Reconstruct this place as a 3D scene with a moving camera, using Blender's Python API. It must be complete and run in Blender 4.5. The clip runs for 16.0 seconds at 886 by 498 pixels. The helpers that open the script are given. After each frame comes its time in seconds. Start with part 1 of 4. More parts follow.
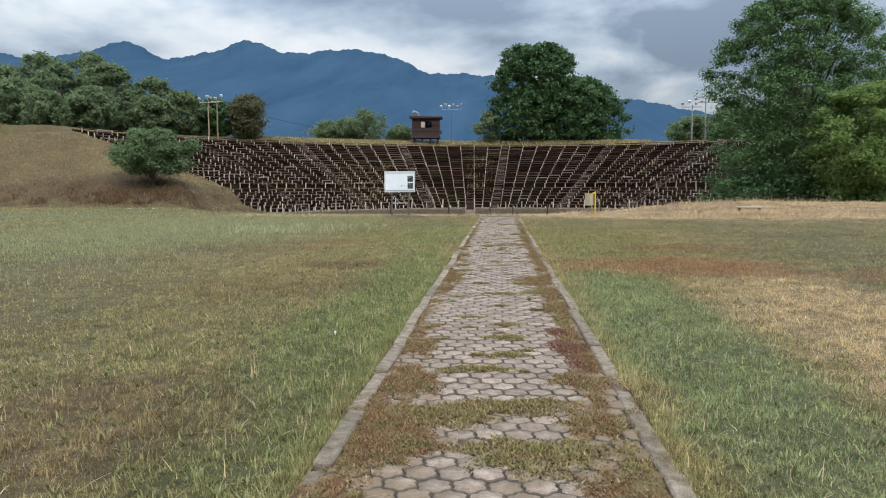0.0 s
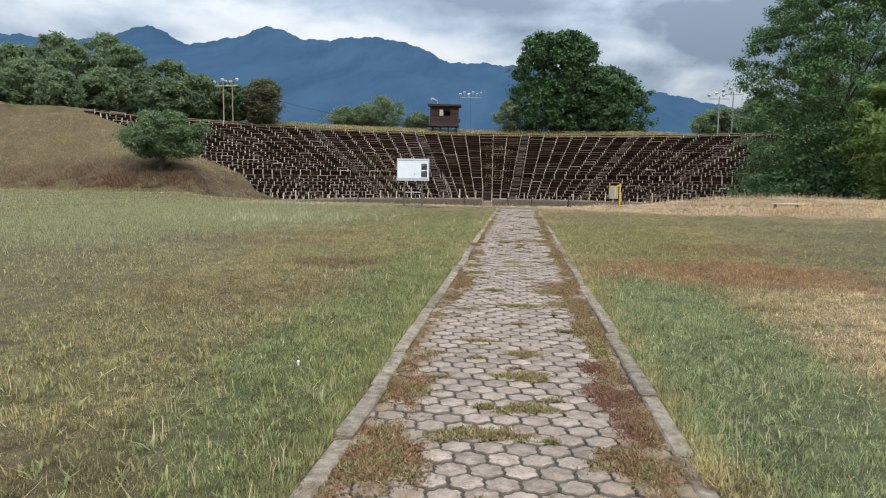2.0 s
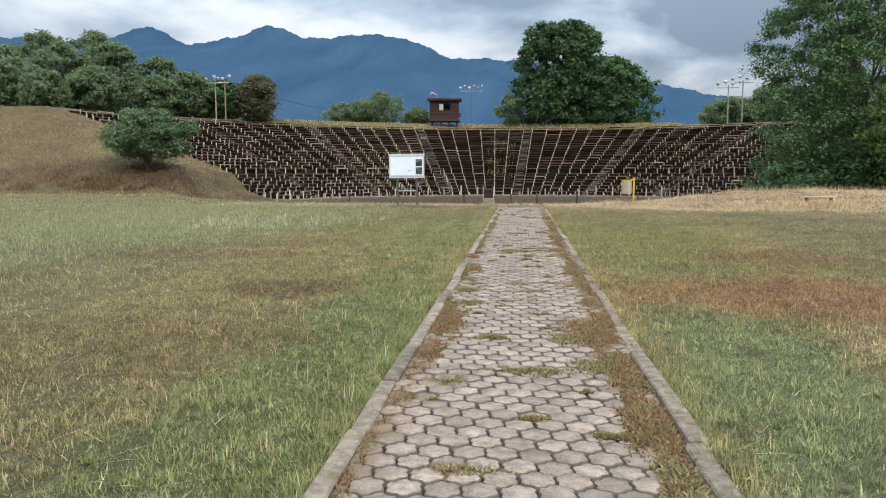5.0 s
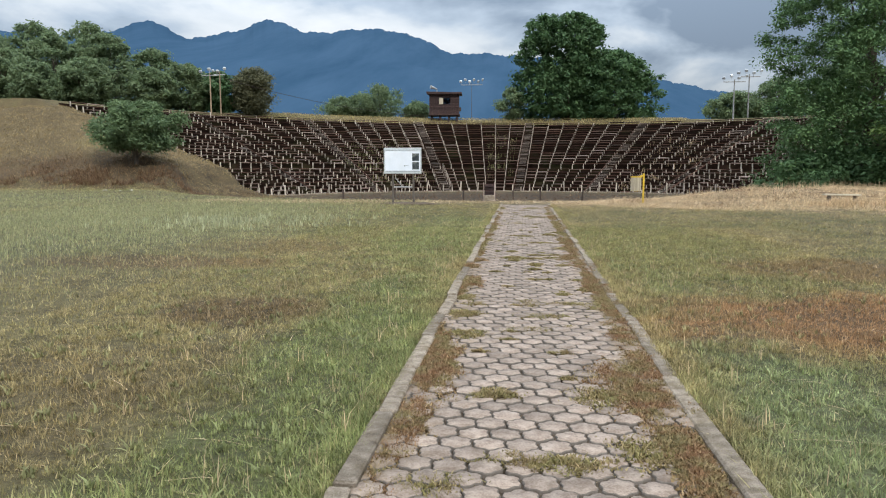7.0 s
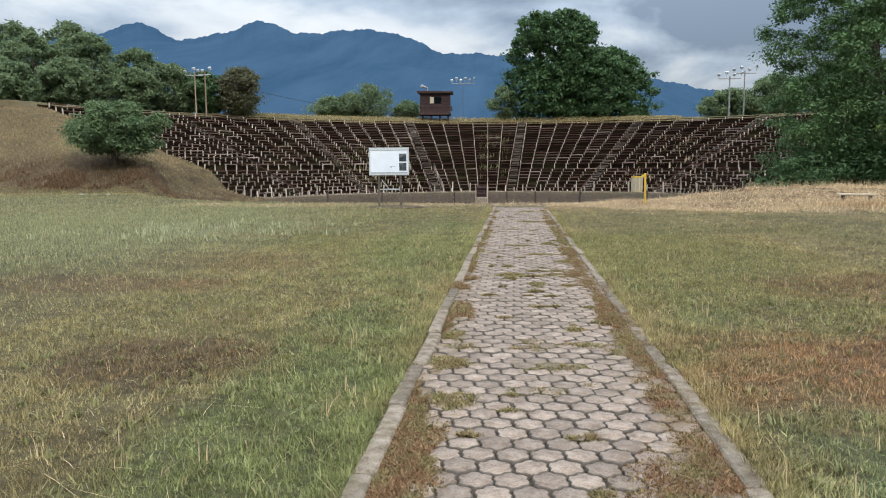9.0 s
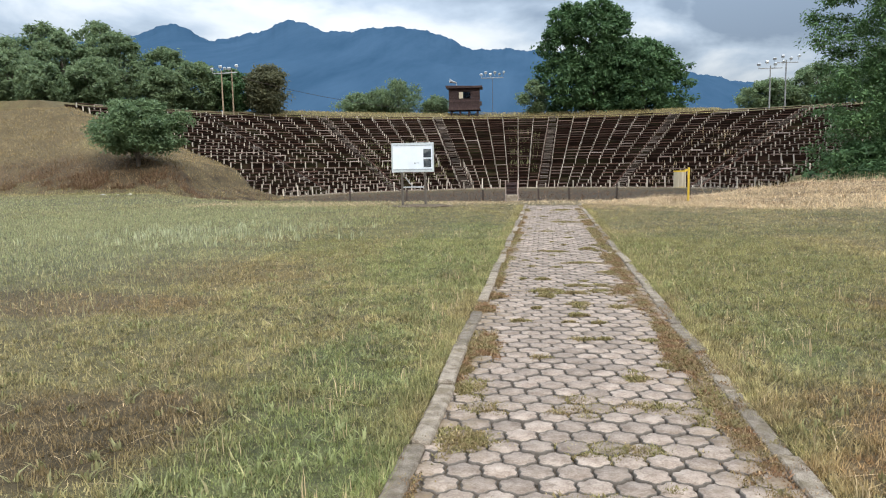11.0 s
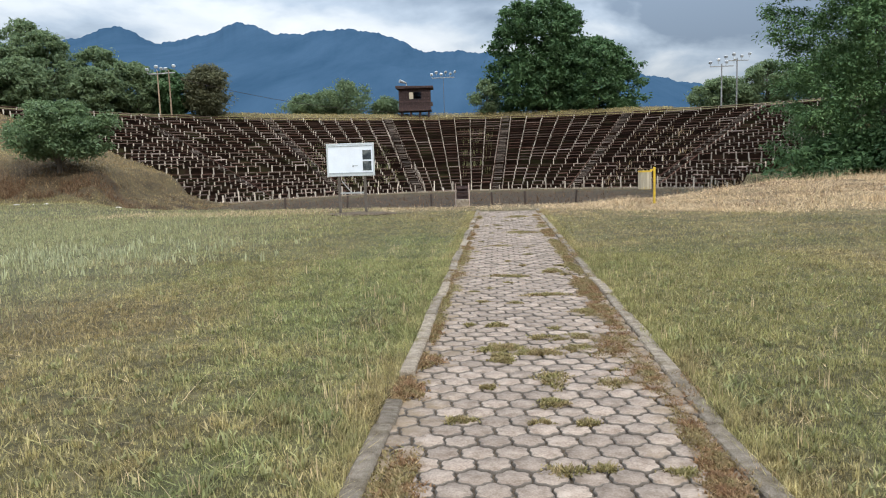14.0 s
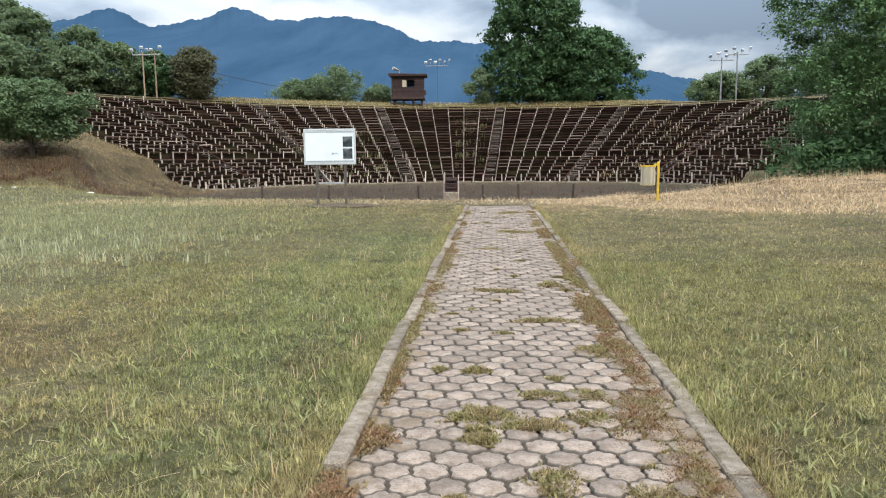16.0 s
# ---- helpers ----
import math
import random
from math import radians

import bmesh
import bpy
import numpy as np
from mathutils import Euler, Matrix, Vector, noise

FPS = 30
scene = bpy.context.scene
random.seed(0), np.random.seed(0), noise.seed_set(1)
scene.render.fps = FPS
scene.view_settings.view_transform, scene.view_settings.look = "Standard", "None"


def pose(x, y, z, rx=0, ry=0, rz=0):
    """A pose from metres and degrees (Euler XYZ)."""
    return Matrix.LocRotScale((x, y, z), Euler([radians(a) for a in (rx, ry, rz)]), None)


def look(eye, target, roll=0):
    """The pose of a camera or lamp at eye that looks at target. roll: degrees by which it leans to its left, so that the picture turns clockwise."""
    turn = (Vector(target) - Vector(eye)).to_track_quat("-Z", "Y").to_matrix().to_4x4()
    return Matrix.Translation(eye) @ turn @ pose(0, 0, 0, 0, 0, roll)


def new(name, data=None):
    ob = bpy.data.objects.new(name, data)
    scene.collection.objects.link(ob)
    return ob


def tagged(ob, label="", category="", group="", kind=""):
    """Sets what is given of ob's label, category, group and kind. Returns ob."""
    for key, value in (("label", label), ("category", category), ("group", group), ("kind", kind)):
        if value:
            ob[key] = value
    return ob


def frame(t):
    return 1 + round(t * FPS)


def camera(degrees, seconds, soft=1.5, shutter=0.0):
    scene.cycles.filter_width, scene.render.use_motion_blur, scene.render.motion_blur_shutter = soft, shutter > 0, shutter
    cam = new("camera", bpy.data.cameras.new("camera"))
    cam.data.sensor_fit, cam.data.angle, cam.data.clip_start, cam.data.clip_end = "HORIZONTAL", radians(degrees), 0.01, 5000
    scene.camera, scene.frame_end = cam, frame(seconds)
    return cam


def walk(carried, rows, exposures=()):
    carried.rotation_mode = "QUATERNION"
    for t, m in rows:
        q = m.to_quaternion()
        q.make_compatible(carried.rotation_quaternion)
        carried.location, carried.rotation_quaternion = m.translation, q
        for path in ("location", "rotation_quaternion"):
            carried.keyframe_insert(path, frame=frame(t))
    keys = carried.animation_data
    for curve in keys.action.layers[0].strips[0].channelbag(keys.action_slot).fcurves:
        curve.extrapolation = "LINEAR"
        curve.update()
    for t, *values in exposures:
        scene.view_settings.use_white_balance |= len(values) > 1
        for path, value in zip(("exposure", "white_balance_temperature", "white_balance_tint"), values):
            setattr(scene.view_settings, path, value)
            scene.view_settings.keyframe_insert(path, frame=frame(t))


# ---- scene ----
cam = camera(62.7, 16.0, 1.1)
PATH = [
    (0, (0.08, 0.786, 1.511), (-0.077, 2.772, 1.338), -0.4),
    (0.5, (0.112, 1.319, 1.483), (-0.084, 3.301, 1.3), -0.0),
    (1, (0.058, 1.774, 1.504), (-0.143, 3.755, 1.311), -0.1),
    (1.5, (0.053, 2.191, 1.471), (-0.147, 4.171, 1.279), -0.0),
    (2, (0.058, 2.657, 1.473), (-0.145, 4.637, 1.272), 0.7),
    (2.5, (0.009, 3.123, 1.503), (-0.188, 5.102, 1.298), 0.3),
    (3, (0.039, 3.598, 1.486), (-0.158, 5.577, 1.277), 0.2),
    (3.5, (0.014, 4.074, 1.455), (-0.195, 6.053, 1.25), -0.1),
    (3.7, (-0.004, 4.269, 1.485), (-0.212, 6.248, 1.283), -0.4),
    (5.8, (0.03, 6.314, 1.451), (-0.19, 8.29, 1.233), -0.1),
    (6, (-0.009, 6.463, 1.446), (-0.224, 8.439, 1.227), 0.1),
    (6.5, (-0.082, 6.871, 1.479), (-0.298, 8.848, 1.272), -1.9),
    (7, (-0.088, 7.377, 1.473), (-0.302, 9.353, 1.249), -0.1),
    (7.5, (-0.123, 7.846, 1.483), (-0.333, 9.823, 1.269), -0.3),
    (8, (-0.099, 8.286, 1.45), (-0.297, 10.265, 1.236), -0.6),
    (8.2, (-0.112, 8.488, 1.476), (-0.303, 10.466, 1.253), -0.2),
    (10.3, (-0.201, 10.202, 1.503), (-0.404, 12.18, 1.28), -1.2),
    (10.5, (-0.21, 10.406, 1.473), (-0.407, 12.384, 1.252), -1.0),
    (11, (-0.21, 10.853, 1.477), (-0.489, 12.82, 1.245), -1.1),
    (11.5, (-0.245, 11.316, 1.488), (-0.522, 13.285, 1.266), -1.2),
    (12, (-0.215, 11.746, 1.456), (-0.434, 13.721, 1.225), -1.6),
    (12.5, (-0.226, 12.201, 1.458), (-0.446, 14.175, 1.221), -1.2),
    (13, (-0.242, 12.625, 1.49), (-0.437, 14.602, 1.256), -1.7),
    (13.5, (-0.179, 13.081, 1.486), (-0.348, 15.06, 1.251), -2.0),
    (14, (-0.197, 13.548, 1.467), (-0.355, 15.529, 1.238), -1.8),
    (14.5, (-0.193, 13.988, 1.462), (-0.299, 15.972, 1.234), -1.8),
    (15, (-0.142, 14.435, 1.474), (-0.26, 16.418, 1.238), -0.6),
    (15.5, (-0.151, 14.888, 1.476), (-0.27, 16.871, 1.239), -0.5),
    (16, (-0.138, 15.331, 1.44), (-0.275, 17.31, 1.185), -0.6),
]
walk(cam, [(t, look(eye, target, roll)) for t, eye, target, roll in PATH],
     [(0.0, 0.34), (1.5, 0.45), (3.0, 0.44), (3.5, 0.54), (7.0, 0.47), (8.0, 0.44), (10.5, 0.48), (11.0, 0.66), (12.5, 0.62), (14.5, 0.54), (16.0, 0.68)])

# ---- world and sun ----
world = bpy.data.worlds.new("overcast_sky")
scene.world = world
world.use_nodes = True
wn, wl = world.node_tree.nodes, world.node_tree.links
wn.clear()


def wnode(kind, **kw):
    n = wn.new(kind)
    for k, v in kw.items():
        n.inputs[k].default_value = v
    return n


def wmath(op, a, b=None, clamp=False):
    n = wn.new("ShaderNodeMath")
    n.operation, n.use_clamp = op, clamp
    for i, v in enumerate((a, b)):
        if v is None:
            continue
        if isinstance(v, (int, float)):
            n.inputs[i].default_value = v
        else:
            wl.new(v, n.inputs[i])
    return n.outputs[0]


SUN_ELEV, SUN_ROT = 42.0, 150.0
coord = wn.new("ShaderNodeTexCoord")
sep = wn.new("ShaderNodeSeparateXYZ")
wl.new(coord.outputs["Generated"], sep.inputs[0])
up = wmath("MAXIMUM", sep.outputs[2], 0.0)
den = wmath("ADD", up, 0.30)
cu, cv = wmath("DIVIDE", sep.outputs[0], den), wmath("DIVIDE", sep.outputs[1], den)
comb = wn.new("ShaderNodeCombineXYZ")
wl.new(cu, comb.inputs[0]), wl.new(cv, comb.inputs[1])
cloud = wnode("ShaderNodeTexNoise", Scale=1.9, Detail=7.0, Roughness=0.52, Distortion=0.25)
cmap = wn.new("ShaderNodeMapping")
cmap.inputs["Location"].default_value = (14.7, 18.747, 3.271)
wl.new(comb.outputs[0], cmap.inputs[0]), wl.new(cmap.outputs[0], cloud.inputs["Vector"])
ramp = wn.new("ShaderNodeValToRGB")
ramp.color_ramp.elements[0].position, ramp.color_ramp.elements[0].color = 0.38, (0.17, 0.22, 0.29, 1)
ramp.color_ramp.elements[1].position, ramp.color_ramp.elements[1].color = 0.66, (0.60, 0.63, 0.66, 1)
e = ramp.color_ramp.elements.new(0.49)
e.color = (0.33, 0.395, 0.475, 1)
e = ramp.color_ramp.elements.new(0.57)
e.color = (0.50, 0.545, 0.59, 1)
wl.new(cloud.outputs[0], ramp.inputs[0])
sky = wn.new("ShaderNodeTexSky")
sky.sky_type, sky.sun_disc = "NISHITA", False
sky.sun_elevation, sky.sun_rotation = radians(SUN_ELEV), radians(SUN_ROT)
bg_sky, bg_cloud, both, out = wnode("ShaderNodeBackground", Strength=0.05), wn.new("ShaderNodeBackground"), wn.new("ShaderNodeMixShader"), wn.new("ShaderNodeOutputWorld")
both.inputs[0].default_value = 0.9
wl.new(sky.outputs[0], bg_sky.inputs[0]), wl.new(ramp.outputs[0], bg_cloud.inputs[0])
# an overcast sky grows brighter towards the zenith
wl.new(wmath("ADD", wmath("MULTIPLY", up, 4.2), 0.45), bg_cloud.inputs[1])
wl.new(bg_sky.outputs[0], both.inputs[1]), wl.new(bg_cloud.outputs[0], both.inputs[2])
wl.new(both.outputs[0], out.inputs[0])

sun_data = bpy.data.lights.new("sun", "SUN")
sun_data.energy, sun_data.angle, sun_data.color = 1.5, radians(14), (1.0, 0.95, 0.87)
sun = new("sun", sun_data)
sun.matrix_world = look((0, 0, 60), (0 - 0.5 * math.sin(radians(SUN_ROT)), 0 - 0.5 * math.cos(radians(SUN_ROT)), 60 - 0.5 * math.tan(radians(SUN_ELEV))))


# ---- materials ----
class Nodes:
    """A small builder for node materials."""

    def __init__(self, name):
        self.m = bpy.data.materials.new(name)
        self.m.use_nodes = True
        self.n, self.l = self.m.node_tree.nodes, self.m.node_tree.links
        self.b = self.n["Principled BSDF"]
        self.b.inputs["Specular IOR Level"].default_value = 0.25

    def put(self, v, sock):
        if isinstance(v, bpy.types.NodeSocket):
            self.l.new(v, sock)
        else:
            sock.default_value = v

    def node(self, kind, **kw):
        n = self.n.new(kind)
        for k, v in kw.items():
            self.put(v, n.inputs[k])
        return n

    def math(self, op, a, b=0.0, clamp=False):
        n = self.n.new("ShaderNodeMath")
        n.operation, n.use_clamp = op, clamp
        self.put(a, n.inputs[0]), self.put(b, n.inputs[1])
        return n.outputs[0]

    def mix(self, f, a, b, kind="MIX"):
        n = self.n.new("ShaderNodeMix")
        n.data_type, n.blend_type = "RGBA", kind
        self.put(f, n.inputs[0])
        self.put((*a, 1) if isinstance(a, tuple) else a, n.inputs[6])
        self.put((*b, 1) if isinstance(b, tuple) else b, n.inputs[7])
        return n.outputs[2]

    def span(self, v, lo, hi, a=0.0, b=1.0, smooth=False):
        n = self.n.new("ShaderNodeMapRange")
        n.interpolation_type = "SMOOTHSTEP" if smooth else "LINEAR"
        for i, x in enumerate((v, lo, hi, a, b)):
            self.put(x, n.inputs[i])
        return n.outputs[0]

    def noise(self, vec, scale, detail=4.0, rough=0.6):
        return self.node("ShaderNodeTexNoise", Vector=vec, Scale=scale, Detail=detail, Roughness=rough).outputs[0]

    def bump(self, height, strength, distance=0.01):
        n = self.node("ShaderNodeBump", Strength=strength, Distance=distance, Height=height)
        self.l.new(n.outputs[0], self.b.inputs["Normal"])

    def place(self):
        return self.n.new("ShaderNodeNewGeometry").outputs["Position"]


def surface(name, c1, c2, scale=6.0, rough=0.8, bump=0.4, dirt=None, grain=(1, 1, 1), vary=0.35, metal=0.0, gloss=0.25):
    """Two colours in coarse and fine noise, with stains, relief and a shade of its own for each piece."""
    k = Nodes(name)
    tc = k.n.new("ShaderNodeTexCoord").outputs["Object"]
    rnd = k.n.new("ShaderNodeObjectInfo").outputs["Random"]
    off = k.node("ShaderNodeCombineXYZ", X=k.math("MULTIPLY", rnd, 37.0), Y=k.math("MULTIPLY", rnd, 91.0))
    mp = k.node("ShaderNodeMapping", Vector=tc, Location=off.outputs[0], Scale=grain).outputs[0]
    coarse, fine = k.noise(mp, scale, 5), k.noise(mp, scale * 9, 3)
    f = k.span(k.math("ADD", coarse, k.math("MULTIPLY", fine, 0.6)), 0.55, 1.05)
    col = k.mix(f, c1, c2)
    if dirt:
        col = k.mix(k.span(k.noise(mp, scale * 0.45, 6), 0.5, 0.72, 0, 0.85), col, dirt)
    hsv = k.node("ShaderNodeHueSaturation", Color=col, Value=k.span(rnd, 0, 1, 1 - vary, 1 + vary))
    k.l.new(hsv.outputs[0], k.b.inputs["Base Color"])
    k.b.inputs["Roughness"].default_value, k.b.inputs["Metallic"].default_value = rough, metal
    k.b.inputs["Specular IOR Level"].default_value = gloss
    k.bump(k.math("ADD", coarse, fine), bump)
    return k.m


SOFT = (0.295, 0.30, 0.155)
GREEN, PALE, STRAW, RUST, UMBER, OLIVE = (0.225, 0.220, 0.082), (0.245, 0.262, 0.12), (0.56, 0.41, 0.23), (0.33, 0.185, 0.09), (0.235, 0.165, 0.08), (0.375, 0.30, 0.135)
# stretches of the field: x, y, half-widths, colour, strength
PATCHES = [
    (-11.5, 26, 6.5, 12, SOFT, 0.7), (-30, 38, 18, 9, SOFT, 0.55), (-3.2, 27, 2.4, 8, GREEN, 0.4), (-5.2, 13, 3.6, 9, (0.29, 0.245, 0.115), 0.5), (-1.55, 10, 0.8, 8, (0.18, 0.222, 0.08), 0.75), (1.9, 9.0, 0.85, 7.0, (0.225, 0.26, 0.115), 0.95), (-1.9, 24, 1.2, 6, (0.215, 0.24, 0.09), 0.6), (2.6, 22, 2.0, 5, GREEN, 0.6),
    (4.2, 7.5, 1.6, 6.5, STRAW, 0.85), (3.4, 14.4, 2.3, 1.6, RUST, 0.95), (8, 13, 3, 1.2, RUST, 0.6), (-3.3, 11.6, 1.5, 1.5, UMBER, 0.5), (-2.6, 5.2, 1.2, 1.4, (0.19, 0.125, 0.065), 0.6), (-3.0, 14.6, 1.0, 0.8, (0.17, 0.105, 0.055), 0.7), (-4.6, 20.5, 1.6, 1.2, UMBER, 0.5), (4.4, 18.2, 1.6, 1.2, (0.24, 0.14, 0.07), 0.6),
    (-6.0, 18.2, 2.2, 0.8, (0.25, 0.14, 0.075), 0.5), (17.5, 44, 15, 14, (0.52, 0.37, 0.215), 0.97), (5.4, 38.4, 5.2, 5.4, (0.52, 0.37, 0.215), 0.92), (13, 43.4, 3.5, 0.8, (0.25, 0.15, 0.08), 0.8), (20, 40.6, 3.5, 0.8, (0.25, 0.15, 0.08), 0.8), (9.5, 38.4, 2.4, 0.6, (0.27, 0.16, 0.085), 0.7), (15, 37.2, 2.6, 0.5, (0.30, 0.19, 0.10), 0.6), (9, 41, 4, 1.2, RUST, 0.6), (15, 40, 5, 1.0, RUST, 0.7), (-2, 38.6, 14, 1.9, STRAW, 0.4), (-38, 66, 26, 13, (0.30, 0.215, 0.105), 0.9), (-33, 63, 3, 2, OLIVE, 0.8), (-44, 66, 5, 2, (0.30, 0.22, 0.105), 0.8), (-29, 57.5, 13, 3.0, (0.19, 0.115, 0.062), 0.75),
    (-2, 62, 21.5, 21.5, (0.095, 0.056, 0.034), 0.98), (-2, 108, 60, 8, OLIVE, 0.9),
]


def field_colour(k):
    pos = k.place()
    wob = k.math("MULTIPLY", k.math("SUBTRACT", k.noise(pos, 0.9, 5, 0.65), 0.5), 1.7)
    col = k.mix(k.span(k.noise(pos, 0.33, 5), 0.38, 0.62), OLIVE, GREEN)
    col = k.mix(k.span(k.noise(pos, 1.5, 5, 0.7), 0.47, 0.66, 0, 0.75), col, UMBER)
    fine = k.noise(pos, 6.5, 4, 0.7)
    tuft = k.noise(pos, 17.0, 3, 0.6)
    col = k.mix(k.span(tuft, 0.54, 0.66, 0, 0.6), col, (0.46, 0.40, 0.21))
    # dark mixes at both scales paint the shadowed hollows between tufts
    col = k.mix(k.span(tuft, 0.46, 0.36, 0, 0.75), col, (0.085, 0.07, 0.03))
    col = k.mix(k.span(fine, 0.53, 0.68, 0, 0.6), col, OLIVE)
    col = k.mix(k.span(fine, 0.45, 0.32, 0, 0.55), col, (0.12, 0.10, 0.042))
    for x, y, rx, ry, c, strength in PATCHES:
        mp = k.node("ShaderNodeMapping", Vector=pos, Location=(-x / rx, -y / ry, 0), Scale=(1 / rx, 1 / ry, 0)).outputs[0]
        ln = k.n.new("ShaderNodeVectorMath")
        ln.operation = "LENGTH"
        k.l.new(mp, ln.inputs[0])
        col = k.mix(k.span(k.math("ADD", ln.outputs["Value"], wob), 1.25, 0.6, 0, strength, True), col, c)
    shade = k.node("ShaderNodeHueSaturation", Color=col, Value=k.span(k.math("ADD", k.noise(pos, 11.0, 4, 0.7), k.math("MULTIPLY", k.noise(pos, 2.2, 3), 0.6)), 0.58, 1.02, 0.55, 1.5))
    return pos, shade.outputs[0]


def field_material():
    k = Nodes("field_soil")
    pos, col = field_colour(k)
    fine = k.noise(pos, 38, 4, 0.7)
    mid = k.noise(pos, 7, 4, 0.7)
    col = k.mix(k.span(fine, 0.36, 0.70, 0.65, 0.0), col, (0.06, 0.045, 0.022))
    col = k.mix(k.span(mid, 0.5, 0.75, 0, 0.25), col, STRAW)
    # soil darkened in colour for the shadow between the blades of the turf
    turf_shade = k.node("ShaderNodeHueSaturation", Color=col, Value=k.span(k.noise(pos, 0.5, 2), 0.3, 0.7, 0.36, 0.55))
    k.l.new(turf_shade.outputs[0], k.b.inputs["Base Color"])
    k.b.inputs["Roughness"].default_value = 0.95
    k.bump(k.math("ADD", fine, k.math("MULTIPLY", mid, 2)), 0.8, 0.03)
    return k.m


def blade_material(name, tint=None, amount=0.0, dry=0.28, other=None):
    """Grass and stalks: the field's colour, each blade a shade of its own."""
    k = Nodes(name)
    pos, col = field_colour(k)
    isl = k.n.new("ShaderNodeNewGeometry").outputs["Random Per Island"]
    if other:
        tint = k.mix(k.span(k.noise(pos, 5.0, 5, 0.7), 0.42, 0.6), tint, other)
    if tint:
        col = k.mix(amount, col, tint)
    col = k.mix(k.span(isl, 1 - dry, 1.0, 0, 0.45), col, STRAW)
    sh = k.node("ShaderNodeHueSaturation", Color=col, Value=k.span(k.math("FRACT", k.math("MULTIPLY", isl, 17.3)), 0, 1, 0.62, 1.4))
    k.b.inputs["Roughness"].default_value = 0.7
    k.l.new(sh.outputs[0], k.b.inputs["Base Color"])
    tr = k.node("ShaderNodeBsdfTranslucent", Color=sh.outputs[0])
    mx = k.node("ShaderNodeMixShader", Fac=0.3)
    k.l.new(k.b.outputs[0], mx.inputs[1]), k.l.new(tr.outputs[0], mx.inputs[2])
    k.l.new(mx.outputs[0], k.n["Material Output"].inputs[0])
    return k.m


def leaf_material(name, c1, c2, trans=0.5):
    k = Nodes(name)
    isl = k.n.new("ShaderNodeNewGeometry").outputs["Random Per Island"]
    big = k.noise(k.place(), 0.7, 3)
    col = k.mix(k.math("ADD", k.math("MULTIPLY", isl, 0.6), k.span(big, 0.35, 0.65, 0, 0.4)), c1, c2)
    k.l.new(col, k.b.inputs["Base Color"])
    k.b.inputs["Roughness"].default_value = 0.55
    tr = k.node("ShaderNodeBsdfTranslucent", Color=col)
    mx = k.node("ShaderNodeMixShader", Fac=trans)
    k.l.new(k.b.outputs[0], mx.inputs[1]), k.l.new(tr.outputs[0], mx.inputs[2])
    k.l.new(mx.outputs[0], k.n["Material Output"].inputs[0])
    return k.m


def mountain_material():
    k = Nodes("hazed_forest_slope")
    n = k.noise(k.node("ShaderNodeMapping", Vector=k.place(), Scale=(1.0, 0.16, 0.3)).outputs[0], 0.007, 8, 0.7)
    # distance haze painted in: forest turned blue, with a faint blue glow below
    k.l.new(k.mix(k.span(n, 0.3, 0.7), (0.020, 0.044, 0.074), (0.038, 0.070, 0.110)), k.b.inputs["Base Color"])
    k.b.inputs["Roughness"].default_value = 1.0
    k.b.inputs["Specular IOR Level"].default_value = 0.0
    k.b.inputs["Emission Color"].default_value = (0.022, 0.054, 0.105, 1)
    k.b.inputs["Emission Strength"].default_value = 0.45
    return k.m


M_FIELD = field_material()
M_GRASS = blade_material("grass_blades")
M_STRAW = blade_material("dry_stalks", (0.58, 0.43, 0.26), 0.9, 0.3)
M_SOFT = blade_material("pale_unmown_grass", SOFT, 0.55, 0.2)
M_SCRUB = blade_material("rusty_scrub", (0.15, 0.085, 0.048), 0.85, 0.12)
M_WEED = blade_material("broad_weed_leaves", PALE, 0.6, 0.05)
M_FLOWER = blade_material("pale_flower_heads", (0.42, 0.43, 0.27), 0.65, 0.1)
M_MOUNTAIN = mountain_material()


def paver_material(name, by_object):
    """Weathered concrete: blotches, a shade for each paver, soil washed in from the kerbs."""
    k = Nodes(name)
    pos = k.place()
    rnd = k.n.new("ShaderNodeObjectInfo").outputs["Random"] if by_object else k.n.new("ShaderNodeNewGeometry").outputs["Random Per Island"]
    coarse, fine = k.noise(pos, 11, 5, 0.65), k.noise(pos, 90, 3)
    col = k.mix(k.span(k.math("ADD", coarse, k.math("MULTIPLY", fine, 0.6)), 0.6, 1.0), (0.175, 0.126, 0.094), (0.365, 0.29, 0.232))
    hs = k.node("ShaderNodeHueSaturation", Color=col, Value=k.span(rnd, 0, 1, 0.78, 1.2))
    xyz = k.node("ShaderNodeSeparateXYZ", Vector=pos)
    rim = k.span(k.math("ABSOLUTE", k.math("SUBTRACT", xyz.outputs[0], 0.015)), 0.30, 0.95, 0, 0.75)
    start = k.span(xyz.outputs[1], 7.2, 4.5, 0, 0.45)
    soil = k.math("ADD", k.math("ADD", rim, start), k.math("MULTIPLY", k.math("SUBTRACT", k.noise(pos, 3.2, 6, 0.7), 0.5), 2.4))
    col = k.mix(k.span(soil, 0.32, 0.85, 0, 0.85), hs.outputs[0], (0.185, 0.13, 0.075))
    col = k.mix(k.span(k.noise(pos, 24, 4, 0.7), 0.54, 0.70, 0, 0.6), col, (0.13, 0.10, 0.07))
    k.l.new(col, k.b.inputs["Base Color"])
    k.b.inputs["Roughness"].default_value = 0.88
    k.bump(k.math("ADD", coarse, fine), 0.4)
    return k.m


